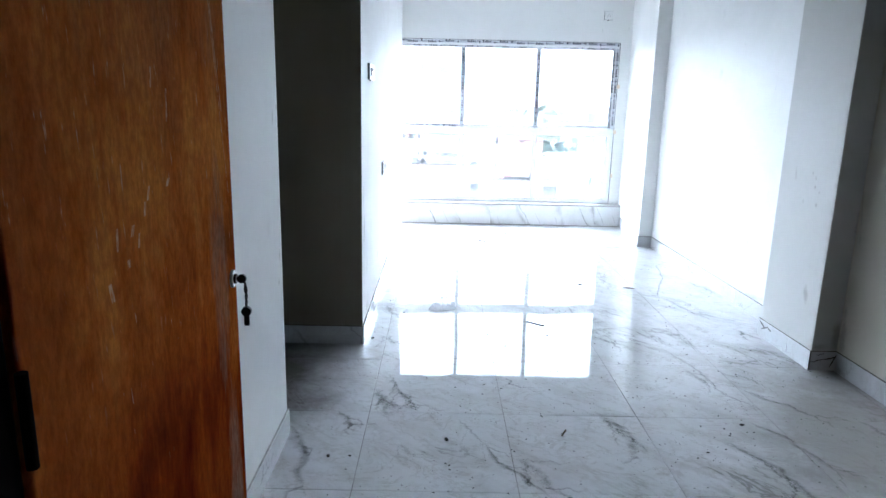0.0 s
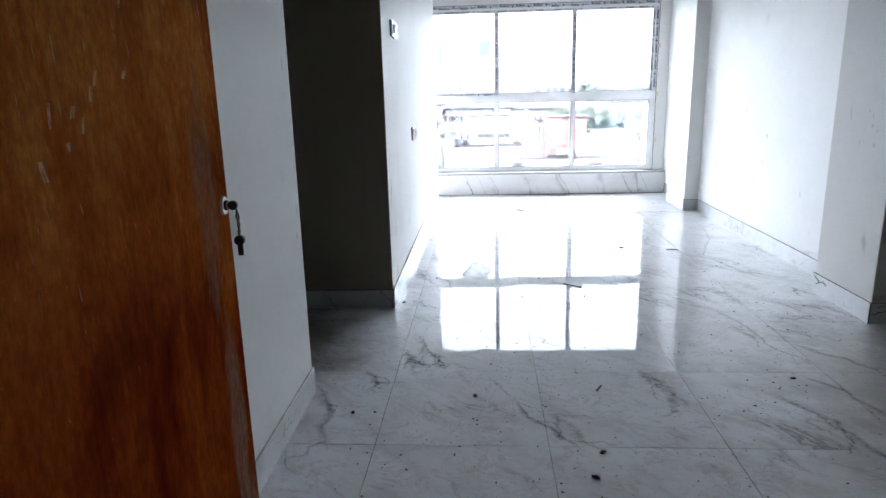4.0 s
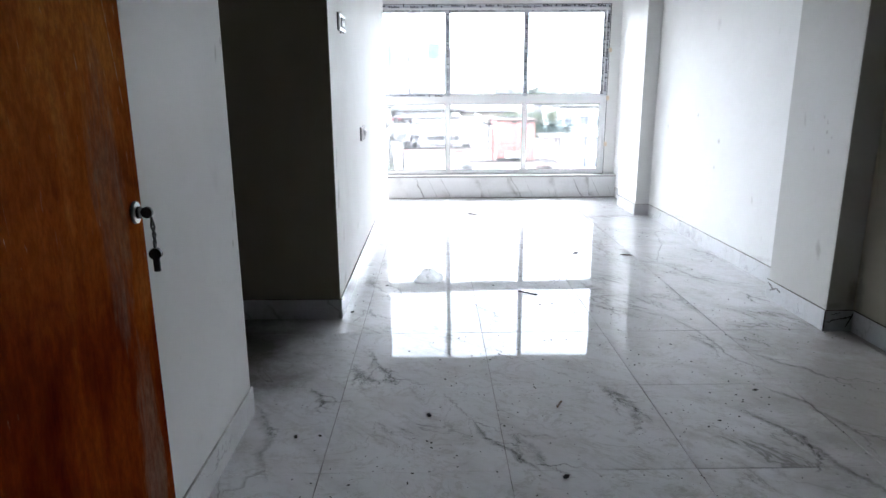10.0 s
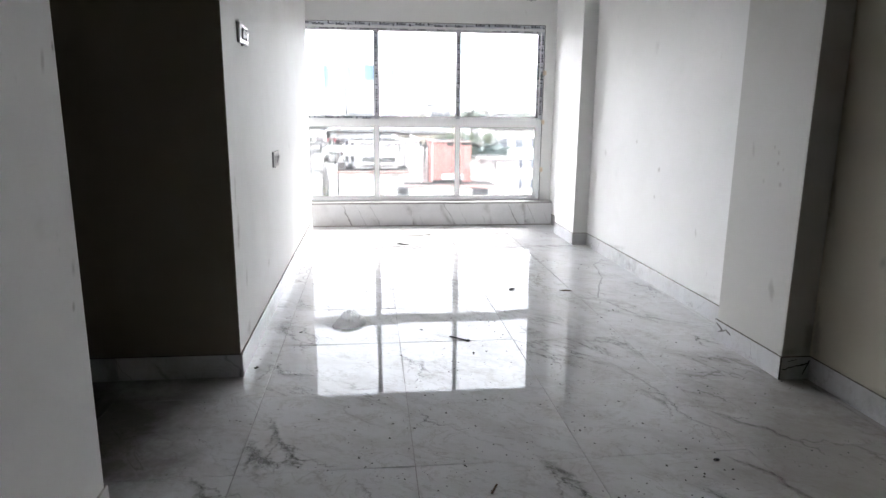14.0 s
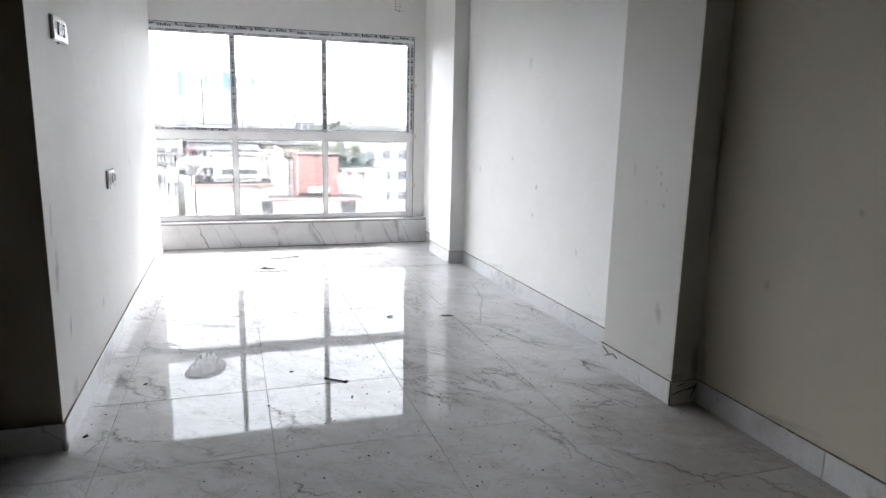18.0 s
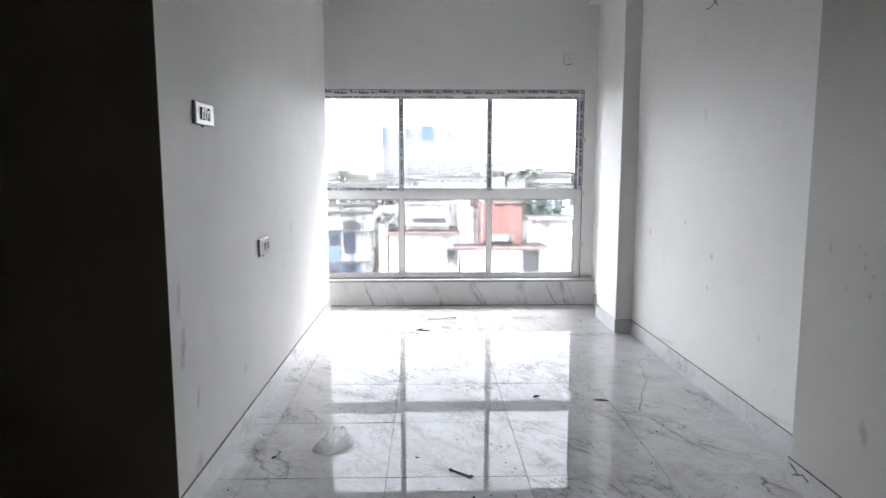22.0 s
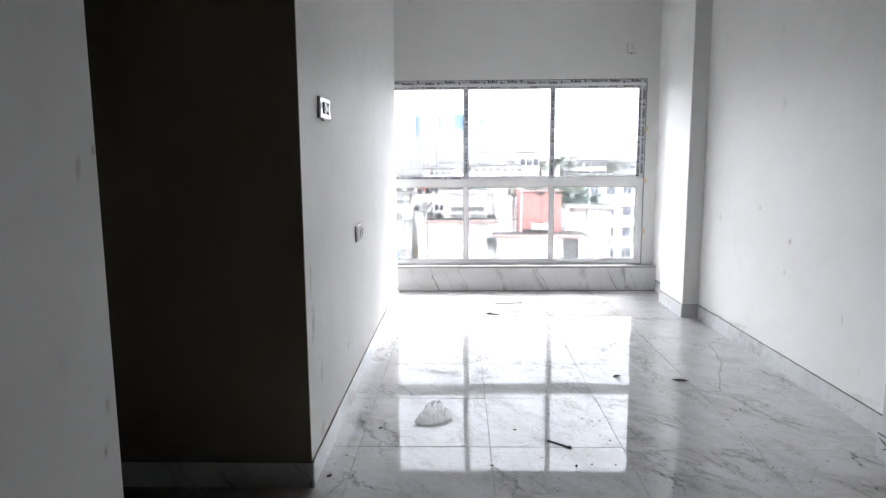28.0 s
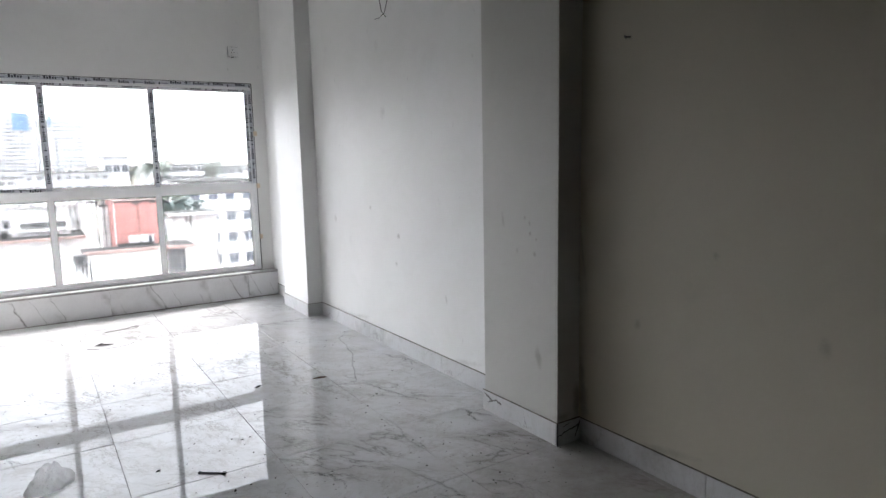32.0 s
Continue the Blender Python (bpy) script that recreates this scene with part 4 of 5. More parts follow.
box_bm(LX - 0.003, LX + 0.003, -0.034, -0.022, 0.856, 0.882, 0.002, fb)
part("spare_key", fb, M_BLACK, door, "spare keys with round black head")
for z in (0.25, 1.05, 1.85):
    part("hinge", rod_bm((-0.004, -0.004, z - 0.05), (-0.004, -0.004, z + 0.05), 0.006, 0.006, 10), M_FRAME, door)


# ---- litter on the floor ----
def crumpled_bag(place):
    """A clear bag sunk in on itself: a low dome broken into sharp creased facets, with a short tail."""
    b = bmesh.new()
    rings, spokes = 22, 64
    grid = []
    for i in range(rings + 1):
        row = []
        for j in range(spokes):
            a = 6.2832 * j / spokes + 0.05 * (i % 2)
            edge = 1 + 0.10 * math.cos(3 * a + 0.6) + 0.16 * noise.noise(Vector((math.cos(a) * 2.2, math.sin(a) * 2.2, 3)))
            tail = 0.22 * max(0.0, math.cos(a - 3.75)) ** 10
            q = i / rings
            x, y = math.cos(a) * 0.082 * (edge + tail) * q, math.sin(a) * 0.132 * (edge + tail * 0.5) * q
            near = noise.voronoi(Vector((x * 24 + 3, y * 15, 0.4)))[0]
            crease = min(1.0, 2.2 * (near[1] - near[0]))
            small = noise.voronoi(Vector((x * 60, y * 38, 2.7)))[0]
            fine = min(1.0, 2.0 * (small[1] - small[0]))
            h = 0.064 * max(0.0, 1 - q ** 2.6) ** 0.7 * (0.62 + 0.24 * crease + 0.12 * fine) * (0.85 + 0.25 * y / 0.13)
            row.append(b.verts.new((x, y, 0.0022 + max(0.0, h))))
        grid.append(row)
    for i in range(rings):
        for j in range(spokes):
            k = (j + 1) % spokes
            if i == 0:
                b.faces.new((grid[0][0], grid[1][j], grid[1][k]))
            else:
                b.faces.new((grid[i][j], grid[i + 1][j], grid[i + 1][k], grid[i][k]))
    bmesh.ops.remove_doubles(b, verts=b.verts[:], dist=1e-6)
    bag = thing("plastic_bag", "crumpled clear plastic bag lying on the tiles", "bag", place)
    part("sheet", b, M_BAG, bag)
    return bag


crumpled_bag(pose(0.035, 4.255, 0.0, 0, 0, -6))

stick = thing("metal_strip", "small dark bent metal strip on the floor", "debris", pose(0.617, 3.928, 0, 0, 0, -38))
part("bar", box_bm(-0.05, 0.05, -0.0032, 0.0032, 0.0005, 0.006, 0.0012), M_IRON, stick)
part("end", box_bm(0.046, 0.062, -0.009, 0.009, 0.0005, 0.008, 0.002), M_IRON, stick)
part("end", box_bm(-0.060, -0.048, -0.007, 0.007, 0.0005, 0.007, 0.002), M_IRON, stick)


def leaf_scrap(name, label, place, length, width, mat):
    """A curled dry scrap."""
    b = bmesh.new()
    bmesh.ops.create_grid(b, x_segments=10, y_segments=4, size=0.5)
    for v in b.verts:
        w = max(0.06, 1 - (2 * v.co.x) ** 2)
        v.co = Vector((v.co.x * length, v.co.y * width * w, 0.003 + 0.25 * width * (2 * v.co.y) ** 2 * w + 0.12 * length * v.co.x ** 2))
    bmesh.ops.solidify(b, geom=b.faces[:], thickness=0.0012)
    ob = thing(name, label, "debris", place)
    part("blade", b, mat, ob)
    return ob


leaf_scrap("dry_leaf", "curled dry brown leaf on the floor", pose(1.456, 4.785, 0, 0, 0, -12), 0.09, 0.026, M_LEAF)
leaf_scrap("dry_leaf", "small dark scrap on the floor", pose(1.101, 4.857, 0, 0, 0, 25), 0.055, 0.022, M_DIRT)
leaf_scrap("dry_leaf", "dark twisted leaf near the window", pose(0.44, 6.40, 0, 0, 0, -15), 0.12, 0.024, M_DIRT)
leaf_scrap("dry_leaf", "dark twisted leaf near the window", pose(0.41, 6.44, 0, 0, 0, 48), 0.10, 0.018, M_DIRT)
cord = thing("thin_cord", "thin pale cord curled on the floor", "debris", (0.62, 6.81, 0))
part("strand", tube_bm([(-0.14, -0.01, 0.003), (-0.06, 0.0, 0.003), (0.02, 0.01, 0.003), (0.06, 0.06, 0.003), (0.11, 0.06, 0.003), (0.10, 0.02, 0.003), (0.05, -0.02, 0.003)], 0.0022), M_MORTAR, cord)
cord2 = thing("thin_cord", "thin dark cord beside a dry leaf", "debris", (0.52, 6.33, 0))
part("strand", tube_bm([(-0.2, 0.03, 0.003), (-0.1, -0.03, 0.003), (0.0, -0.04, 0.003), (0.09, 0.0, 0.003), (0.12, 0.05, 0.003)], 0.0018), M_MORTAR, cord2)


def chip(x, y, size, seed, mat=M_DIRT):
    b = bmesh.new()
    bmesh.ops.create_icosphere(b, subdivisions=2, radius=1.0)
    for v in b.verts:
        k = 1 + 0.5 * noise.noise(v.co * 1.7 + Vector((seed, 0, 0)))
        v.co = Vector((v.co.x * size * k, v.co.y * size * 0.6 * k, (v.co.z + 0.8) * size * 0.28 * k))
    ob = thing("dirt_crumb", "dark crumb of dried mortar on the floor", "debris", pose(x, y, 0, 0, 0, seed * 47), "crumbs on the floor")
    part("crumb", b, mat, ob)


CRUMBS = [(0.474, 2.062, 13), (-0.421, 2.322, 11), (-0.337, 2.327, 8), (1.347, 2.639, 12), (-0.225, 4.10, 12), (0.043, 2.464, 14), (0.428, 1.92, 13),
          (0.428, 4.086, 9), (-0.38, 3.62, 14), (1.62, 4.35, 8), (1.50, 4.22, 6), (0.30, 3.72, 7), (0.66, 3.72, 9), (0.06, 5.0, 6), (1.1, 2.4, 7)]
for i, (x, y, s) in enumerate(CRUMBS):
    chip(x, y, s / 1000, i + 1)
sliver = thing("wood_sliver", "thin dark splinter on the floor", "debris", pose(0.542, 2.538, 0, 0, 0, 62))
part("splinter", box_bm(-0.028, 0.028, -0.003, 0.003, 0.0003, 0.005, 0.001), M_LEAF, sliver)
# fine crumbs swept about, too many to count
gb = bmesh.new()
for i in range(1500):
    x, y = random.uniform(-0.4, 2.05), random.uniform(1.2, 7.2)
    if noise.noise(Vector((x * 1.6, y * 1.6, 4.2))) < -0.05:
        continue
    s = random.choice((1.2, 1.6, 2.0, 2.6, 3.2, 4.2)) / 1000
    a = random.uniform(0, 6.28)
    c, d = math.cos(a) * s, math.sin(a) * s
    q = [gb.verts.new((x + c * 1.8, y + d * 1.8, 0.0003)), gb.verts.new((x - d, y + c, 0.0003)), gb.verts.new((x - c * 1.5, y - d * 1.5, 0.0003)), gb.verts.new((x + d, y - c, 0.0003))]
    top = gb.verts.new((x, y, s * 0.9))
    for j in range(4):
        gb.faces.new((q[j], q[(j + 1) % 4], top))
for i in range(1100):
    x, y = random.uniform(-0.55, 2.0), random.uniform(1.5, 3.35)
    if noise.noise(Vector((x * 3.1, y * 3.1, 9.1))) < 0.16:
        continue
    ln, a = random.choice((1.5, 1.8, 2, 2.5, 3, 3, 4, 5.5)) / 1000, random.uniform(0, 6.28)
    c, d = math.cos(a) * ln, math.sin(a) * ln
    q = [gb.verts.new((x + c, y + d, 0.0004)), gb.verts.new((x - d * 0.6, y + c * 0.5, 0.0004)), gb.verts.new((x - c, y - d, 0.0004)), gb.verts.new((x + d * 0.4, y - c * 0.6, 0.0004))]
    top = gb.verts.new((x + c * 0.2, y + d * 0.2, ln * 0.5))
    for j in range(4):
        gb.faces.new((q[j], q[(j + 1) % 4], top))
for x, y, s in ((1.12, 2.33, 3), (1.16, 2.36, 2)):
    chip(x, y, s / 1000, int(s * 10 + x * 10))
tagged(part("floor_grit", gb, M_DIRT), "dark grit scattered over the tiles", "grit", "", "stuff")


# ---- the town outside the window, seen from an upper floor ----
GROUND = -14.0
F_WHITE = facade("white_facade", (0.80, 0.79, 0.77), 0.35)
F_STAIN = facade("stained_white_facade", (0.72, 0.71, 0.69), 0.85)
F_CREAM = facade("cream_facade", (0.58, 0.54, 0.46), 0.5)
F_RED = facade("red_facade", (0.44, 0.20, 0.175), 0.15)
F_PINK = facade("pink_slab", (0.40, 0.27, 0.24), 0.75)
F_BLUE = facade("blue_facade", (0.26, 0.36, 0.50), 0.5)
F_SLATE = facade("slate_blue_shutter", (0.075, 0.09, 0.13), 0.5)
F_DRIP = facade("black_mould_and_shade", (0.05, 0.048, 0.045), 0.8)
F_RAIL = plain("roof_rail_grey", (0.07, 0.07, 0.07), 0.6)
F_YELLOW = plain("yellow_door_paint", (0.45, 0.36, 0.17), 0.6)
F_RUST = plain("rusty_pipe", (0.16, 0.09, 0.07), 0.8, vary=0.4)
F_CLOTH = plain("red_cloth", (0.42, 0.05, 0.05), 0.9)
F_GREY = facade("grey_facade", (0.16, 0.16, 0.157), 0.9)
F_ROOF = facade("roof_concrete", (0.055, 0.052, 0.046), 0.9)
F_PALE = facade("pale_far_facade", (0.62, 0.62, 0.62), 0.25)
F_SHEET = plain("blue_sheeting", (0.16, 0.255, 0.38), 0.6)
F_DARK = plain("dark_window", (0.03, 0.035, 0.048), 0.25)
F_SHADE = plain("far_window", (0.055, 0.056, 0.062), 0.6)
# distant windows and roof edges: haze put in as a lighter colour
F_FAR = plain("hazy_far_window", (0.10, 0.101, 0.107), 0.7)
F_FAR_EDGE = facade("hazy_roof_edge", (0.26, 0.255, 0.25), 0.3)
F_PANE = plain("bluish_window", (0.075, 0.09, 0.125), 0.3)
F_EDGE = facade("mouldy_roof_edge", (0.08, 0.077, 0.073), 0.8)
F_TANK = plain("black_water_tank", (0.014, 0.014, 0.015), 0.5)
F_PIPE = plain("white_pipe", (0.6, 0.6, 0.58), 0.5)
F_BARK = plain("palm_bark", (0.16, 0.13, 0.1), 0.9, vary=0.3)
F_GREEN = plain("leaf_green", (0.105, 0.135, 0.075), 0.6, vary=0.4, scale=3)
# distant leaves, paled in the colour to stand for haze
F_HAZY = plain("hazed_leaf_green", (0.24, 0.27, 0.23), 0.8, vary=0.4, scale=1)
F_GREEN2 = plain("palm_green", (0.065, 0.10, 0.09), 0.5, vary=0.4, scale=3)
F_EARTH = plain("town_ground", (0.22, 0.21, 0.19), 0.95, vary=0.3, scale=0.3)

setting("ground", box_bm(-2500, 2500, 8.4, 4900, GROUND - 0.5, GROUND), F_EARTH, "dusty ground of the town far below", "ground")
WINDOW_MESH = {}


def window_mesh(w, h, mat):
    key = (round(w, 2), round(h, 2), mat.name)
    if key not in WINDOW_MESH:
        b = box_bm(-w / 2, -w * 0.06, -0.04, 0.03, -h / 2, h * 0.22)
        for c0, c1, k0, k1 in ((w * 0.06, w / 2, -h / 2, h * 0.22), (-w / 2, -w * 0.06, h * 0.3, h / 2), (w * 0.06, w / 2, h * 0.3, h / 2)):
            box_bm(c0, c1, -0.04, 0.03, k0, k1, bm=b)
        WINDOW_MESH[key] = mesh_of("window", b, mat)
    return WINDOW_MESH[key]


def house(name, label, x0, x1, y0, y1, top, wall_mat, floors=0, cols=0, w=1.0, h=1.1, storey=3.0, pane=None, slab=None, parapet=0.0, bands=True, from_top=1.6, group=""):
    """A house with walls down to the ground, a projecting roof slab, a parapet and rows of windows with sills and shades."""
    ob = thing(name, label, "building", ((x0 + x1) / 2, y0, GROUND), group)
    cx = (x0 + x1) / 2
    z = top - GROUND
    part("wall", box_bm(x0 - cx, x1 - cx, 0, y1 - y0, 0, z), wall_mat, ob)
    if slab:
        part("roof_edge", box_bm(x0 - cx - 0.25, x1 - cx + 0.25, -0.45, -0.25, z, z + 0.12, 0.02), slab, ob, "projecting roof edge")
        part("roof_slab", box_bm(x0 - cx - 0.25, x1 - cx + 0.25, -0.25, y1 - y0 + 0.2, z, z + 0.09, 0.02), F_ROOF, ob, "dark weathered roof")
    else:
        part("roof", box_bm(x0 - cx, x1 - cx, 0, y1 - y0, z, z + 0.05), F_ROOF, ob)
    if parapet:
        pb = box_bm(x0 - cx, x1 - cx, 0, 0.12, z + 0.052, z + parapet)
        box_bm(x0 - cx, x0 - cx + 0.12, 0.12, y1 - y0, z + 0.052, z + parapet, bm=pb)
        box_bm(x1 - cx - 0.12, x1 - cx, 0.12, y1 - y0, z + 0.052, z + parapet, bm=pb)
        part("parapet", pb, wall_mat, ob)
    me = window_mesh(w, h, pane or F_DARK) if cols else None
    for f in range(floors):
        zz = z - from_top - f * storey
        if zz < 0.5:
            break
        for c in range(cols):
            xx = (x0 - cx) + (x1 - x0) * (c + 0.5) / cols
            wn_ob = new("window", me)
            wn_ob.parent = ob
            wn_ob.location = (xx, 0, zz)
        if bands and cols:
            part("sunshade", box_bm(x0 - cx, x1 - cx, -0.35, 0.0, zz + h / 2 + 0.12, zz + h / 2 + 0.2), wall_mat, ob)
    return ob


def tank(x, y, z, r, hgt, mat, label):
    b = rod_bm((0, 0, 0), (0, 0, hgt * 0.8), r, r, 20)
    rod_bm((0, 0, hgt * 0.8), (0, 0, hgt), r, r * 0.45, 20, b)
    ob = thing("water_tank", label, "tank", (x, y, z))
    part("drum", b, mat, ob)
    part("lid", rod_bm((0, 0, hgt), (0, 0, hgt + 0.08), r * 0.3, r * 0.3, 14), mat, ob)
    return ob


# near houses
red = house("red_tower", "tall red-painted roof tower with rain pipes", 2.78, 4.44, 28.5, 31.5, -0.19, F_RED)
zr = lambda z: z - GROUND
part("opening", box_bm(-0.42, 0.50, -0.02, 0.05, zr(-1.86), zr(-1.48)), F_WHITE, red, "bright opening low in the tower")
part("opening_edge", box_bm(0.30, 0.40, -0.05, -0.021, zr(-1.80), zr(-1.50)), F_DARK, red)
part("pipe", rod_bm((-0.02, -0.06, zr(-1.9)), (-0.02, -0.06, zr(-0.25)), 0.014), F_RUST, red, "rusty rain pipe")
part("pipe", rod_bm((-0.86, -0.2, zr(-1.8)), (-0.86, -0.2, zr(-0.2)), 0.02), F_PIPE, red, "pale rain pipe")
part("stain", box_bm(-0.2, 0.05, -0.008, -0.001, zr(-0.30), zr(-0.19)), F_DRIP, red, "black mould under the roof edge")
part("stain", box_bm(0.42, 0.8, -0.008, -0.001, zr(-0.26), zr(-0.19)), F_DRIP, red, "black mould under the roof edge")
part("sill_dirt", box_bm(-0.83, 0.46, -0.15, -0.06, zr(-1.86), zr(-1.74)), F_DRIP, red, "mossy ledge")
part("coping", box_bm(-0.85, 0.85, -0.04, 3.0, zr(-0.19) + 0.051, zr(-0.19) + 0.08), F_PINK, red)
house("front_house", "white house with a pink roof edge", 1.79, 4.335, 27.6, 28.45, -1.945, F_WHITE, slab=F_PINK)
side = house("front_house", "white house with a pink roof edge and barred window", 4.355, 5.19, 27.7, 29.2, -1.985, F_WHITE, slab=F_PINK)
sb = box_bm(-0.36, 0.30, -0.03, 0.04, zr(-3.05), zr(-2.04))
part("window", sb, F_DARK, side, "large dark barred window")
for k in range(5):
    part("bar", box_bm(-0.34 + k * 0.15, -0.325 + k * 0.15, -0.06, -0.031, zr(-3.05), zr(-2.04)), F_CREAM, side)
for k in range(3):
    part("bar", box_bm(-0.36, 0.30, -0.07, -0.061, zr(-2.9 + 0.3 * k), zr(-2.885 + 0.3 * k)), F_CREAM, side)
house("white_house", "broad white house with a brown stained roof edge", -1.45, 1.8, 33.0, 36.0, -1.86, F_WHITE, slab=F_PINK)
rr = house("roof_room", "white roof room on the house", -0.66, 1.55, 34.2, 38.0, -0.47, F_WHITE, slab=F_STAIN)
part("louvre", box_bm(-0.75, 0.95, -0.04, 0.05, zr(-1.42), zr(-1.18)), F_GREY, rr, "dark row of vents")
part("louvre_ledge", box_bm(-0.85, 1.05, -0.3, 0.0, zr(-1.55), zr(-1.45)), F_STAIN, rr)
lo = house("lean_to", "low white wing with drain pipes", -1.9, -1.5, 32.6, 38, -1.35, F_WHITE)
part("pipe", rod_bm((0.05, -0.1, zr(-4.5)), (0.05, -0.1, zr(-1.5)), 0.04), F_PIPE, lo)
house("grey_house", "stained white house behind the roofs", 1.5, 2.75, 36.0, 42.0, -0.55, F_STAIN, slab=None, parapet=0.25)
bl = house("blue_house", "old blue and white house with black rain stains and a balustrade", -5.4, -2.55, 37.0, 46.0, -1.0, F_STAIN, parapet=0.0)
part("blue_wall", box_bm(-1.6, -0.38, -0.05, -0.002, zr(-3.8), zr(-2.2)), F_BLUE, bl, "blue-painted part of the wall")
part("blue_wall", box_bm(-1.6, 0.75, -0.05, -0.002, zr(-6.0), zr(-3.9)), F_BLUE, bl, "blue-painted lower storey")
for k in range(18):
    part("baluster", rod_bm((-1.35 + k * 0.155, 0.02, zr(-1.0)), (-1.35 + k * 0.155, 0.02, zr(-0.72)), 0.05, 0.04, 8), F_STAIN, bl)
# dark backing put in for the shade between the balusters
part("balustrade_shade", box_bm(-1.45, 1.45, 0.3, 0.4, zr(-1.0), zr(-0.74)), F_DRIP, bl, "dark strip standing for the shade behind the balusters")
part("balustrade_rail", box_bm(-1.45, 1.45, -0.08, 0.12, zr(-0.72), zr(-0.62)), F_GREY, bl, "blackened balustrade rail")
part("balustrade_foot", box_bm(-1.45, 1.45, -0.12, -0.002, zr(-1.14), zr(-1.02)), F_GREY, bl, "blackened cornice")
for z, e in ((-2.1, 1.5), (-3.84, 1.3)):
    part("ledge", box_bm(-1.5, e, -0.5, 0.0, zr(z) - 0.05, zr(z) + 0.05), F_GREY, bl, "dark stained ledge")
for x0, x1, z0, z1, mt in ((-0.225, 0.575, -2.05, -1.62, F_GREY), (-0.175, 0.425, -3.38, -2.22, F_SLATE), (-0.175, 0.425, -5.2, -3.95, F_SLATE), (-0.95, -0.45, -2.9, -2.35, F_DARK), (-0.95, -0.45, -4.9, -4.2, F_DARK), (0.62, 0.86, -2.05, -1.65, F_DARK)):
    part("window", box_bm(x0, x1, -0.09, -0.01, zr(z0), zr(z1)), mt, bl, "dim shuttered opening")
part("arch", box_bm(-0.19, 0.54, -0.12, -0.091, zr(-1.68), zr(-1.52), 0.05), F_GREY, bl, "dark curved canopy")
for x in (-0.175, 0.395):
    part("shutter_edge", box_bm(x, x + 0.03, -0.1, -0.091, zr(-3.38), zr(-2.22)), F_DARK, bl)
for k, x in enumerate((0.82, 1.0, 1.17, 1.3)):
    part("pipe", rod_bm((x, -0.55, zr(-6.5)), (x, -0.55, zr(-1.2 - 0.2 * k)), 0.03), F_PIPE, bl)
rd = random.Random(77)


def drips(ob, x0, x1, y, ztop, count, longest):
    """Black rain streaks running down from a roof edge, each a thin crust."""
    for k in range(count):
        x, ln, w = rd.uniform(x0, x1), longest * rd.uniform(0.1, 1.0) ** 2, rd.uniform(0.006, 0.028)
        b = bmesh.new()
        q = [(x - w, y, ztop), (x + w, y, ztop), (x + w * 0.5, y, ztop - ln * 0.6), (x, y, ztop - ln), (x - w * 0.7, y, ztop - ln * 0.5)]
        top = [b.verts.new(p) for p in q]
        low = [b.verts.new((p[0], p[1] + 0.02, p[2])) for p in q]
        b.faces.new(top)
        for i in range(5):
            b.faces.new((top[i], low[i], low[(i + 1) % 5], top[(i + 1) % 5]))
        part("rain_streak", b, F_DRIP, ob, "black rain streak")


def roof_rail(ob, x0, x1, y, z, hgt=0.45, step=0.5, mat=F_RAIL):
    for k in range(int((x1 - x0) / step) + 1):
        part("rail_post", rod_bm((x0 + k * step, y, z), (x0 + k * step, y, z + hgt), 0.012, n=6), mat, ob)
    part("rail", rod_bm((x0, y, z + hgt), (x1, y, z + hgt), 0.014, n=6), mat, ob)
    part("rail", rod_bm((x0, y, z + hgt * 0.5), (x1, y, z + hgt * 0.5), 0.01, n=6), mat, ob)


wt = house("white_block", "tall white block with rust streaks under its edge", 5.6, 7.6, 33.0, 34.4, -1.16, F_STAIN, slab=F_STAIN)
drips(wt, -0.98, 0.98, -0.012, zr(-1.16), 13, 0.4)
drips(wt, -0.55, -0.15, -0.014, zr(-1.16), 16, 0.85)
drips(bl, -1.4, 1.4, -0.13, zr(-1.14), 44, 0.6)
drips(bl, 0.7, 1.4, -0.52, zr(-2.15), 14, 1.2)
drips(bl, -1.4, 1.25, -0.52, zr(-3.89), 20, 0.5)
drips(rr, -1.05, 1.05, -0.012, zr(-0.47), 10, 0.3)
roof_rail(rr, -1.05, 1.0, 0.1, zr(-0.35), 0.1, 0.4)
for x, y, z, r, hgt in ((-2.3, 42, -0.9, 0.18, 0.3), (-1.9, 42.5, -0.9, 0.16, 0.28)):
    tank(x, y, z, r, hgt, F_TANK, "black plastic water tank on a roof")
house("side_house", "small stained house between larger ones", -2.6, -1.6, 41.5, 45.0, -0.95, F_STAIN, 1, 2, 0.4, 0.5)
ac = thing("outdoor_unit", "grey air-conditioner unit on a wall", "air conditioner", (1.42, 26.7, -2.0))
part("case", box_bm(-0.2, 0.2, -0.15, 0.15, -0.18, 0.18, 0.02), F_GREY, ac)
part("fan_grille", rod_bm((0, -0.17, 0), (0, -0.151, 0), 0.13, 0.13, 18), F_TANK, ac)
stair = house("stair_wall", "stained grey stair wall between houses", 1.3, 1.72, 27.5, 30.0, -2.35, F_STAIN)
shaft = house("pipe_shaft", "narrow stained wall with rain pipes beside the red tower", 2.45, 2.76, 30.4, 31.2, -0.42, F_WHITE)
for k, x in enumerate((-0.10, -0.01, 0.09)):
    part("pipe", rod_bm((x, -0.06, zr(-3.0)), (x, -0.06, zr(-0.5 - 0.12 * k)), 0.016, n=8), F_PIPE if k != 1 else F_GREY, shaft)
for z in (-0.9, -1.5):
    part("pipe_joint", box_bm(-0.14, 0.13, -0.1, -0.02, zr(z), zr(z) + 0.03, 0.005), F_GREY, shaft)
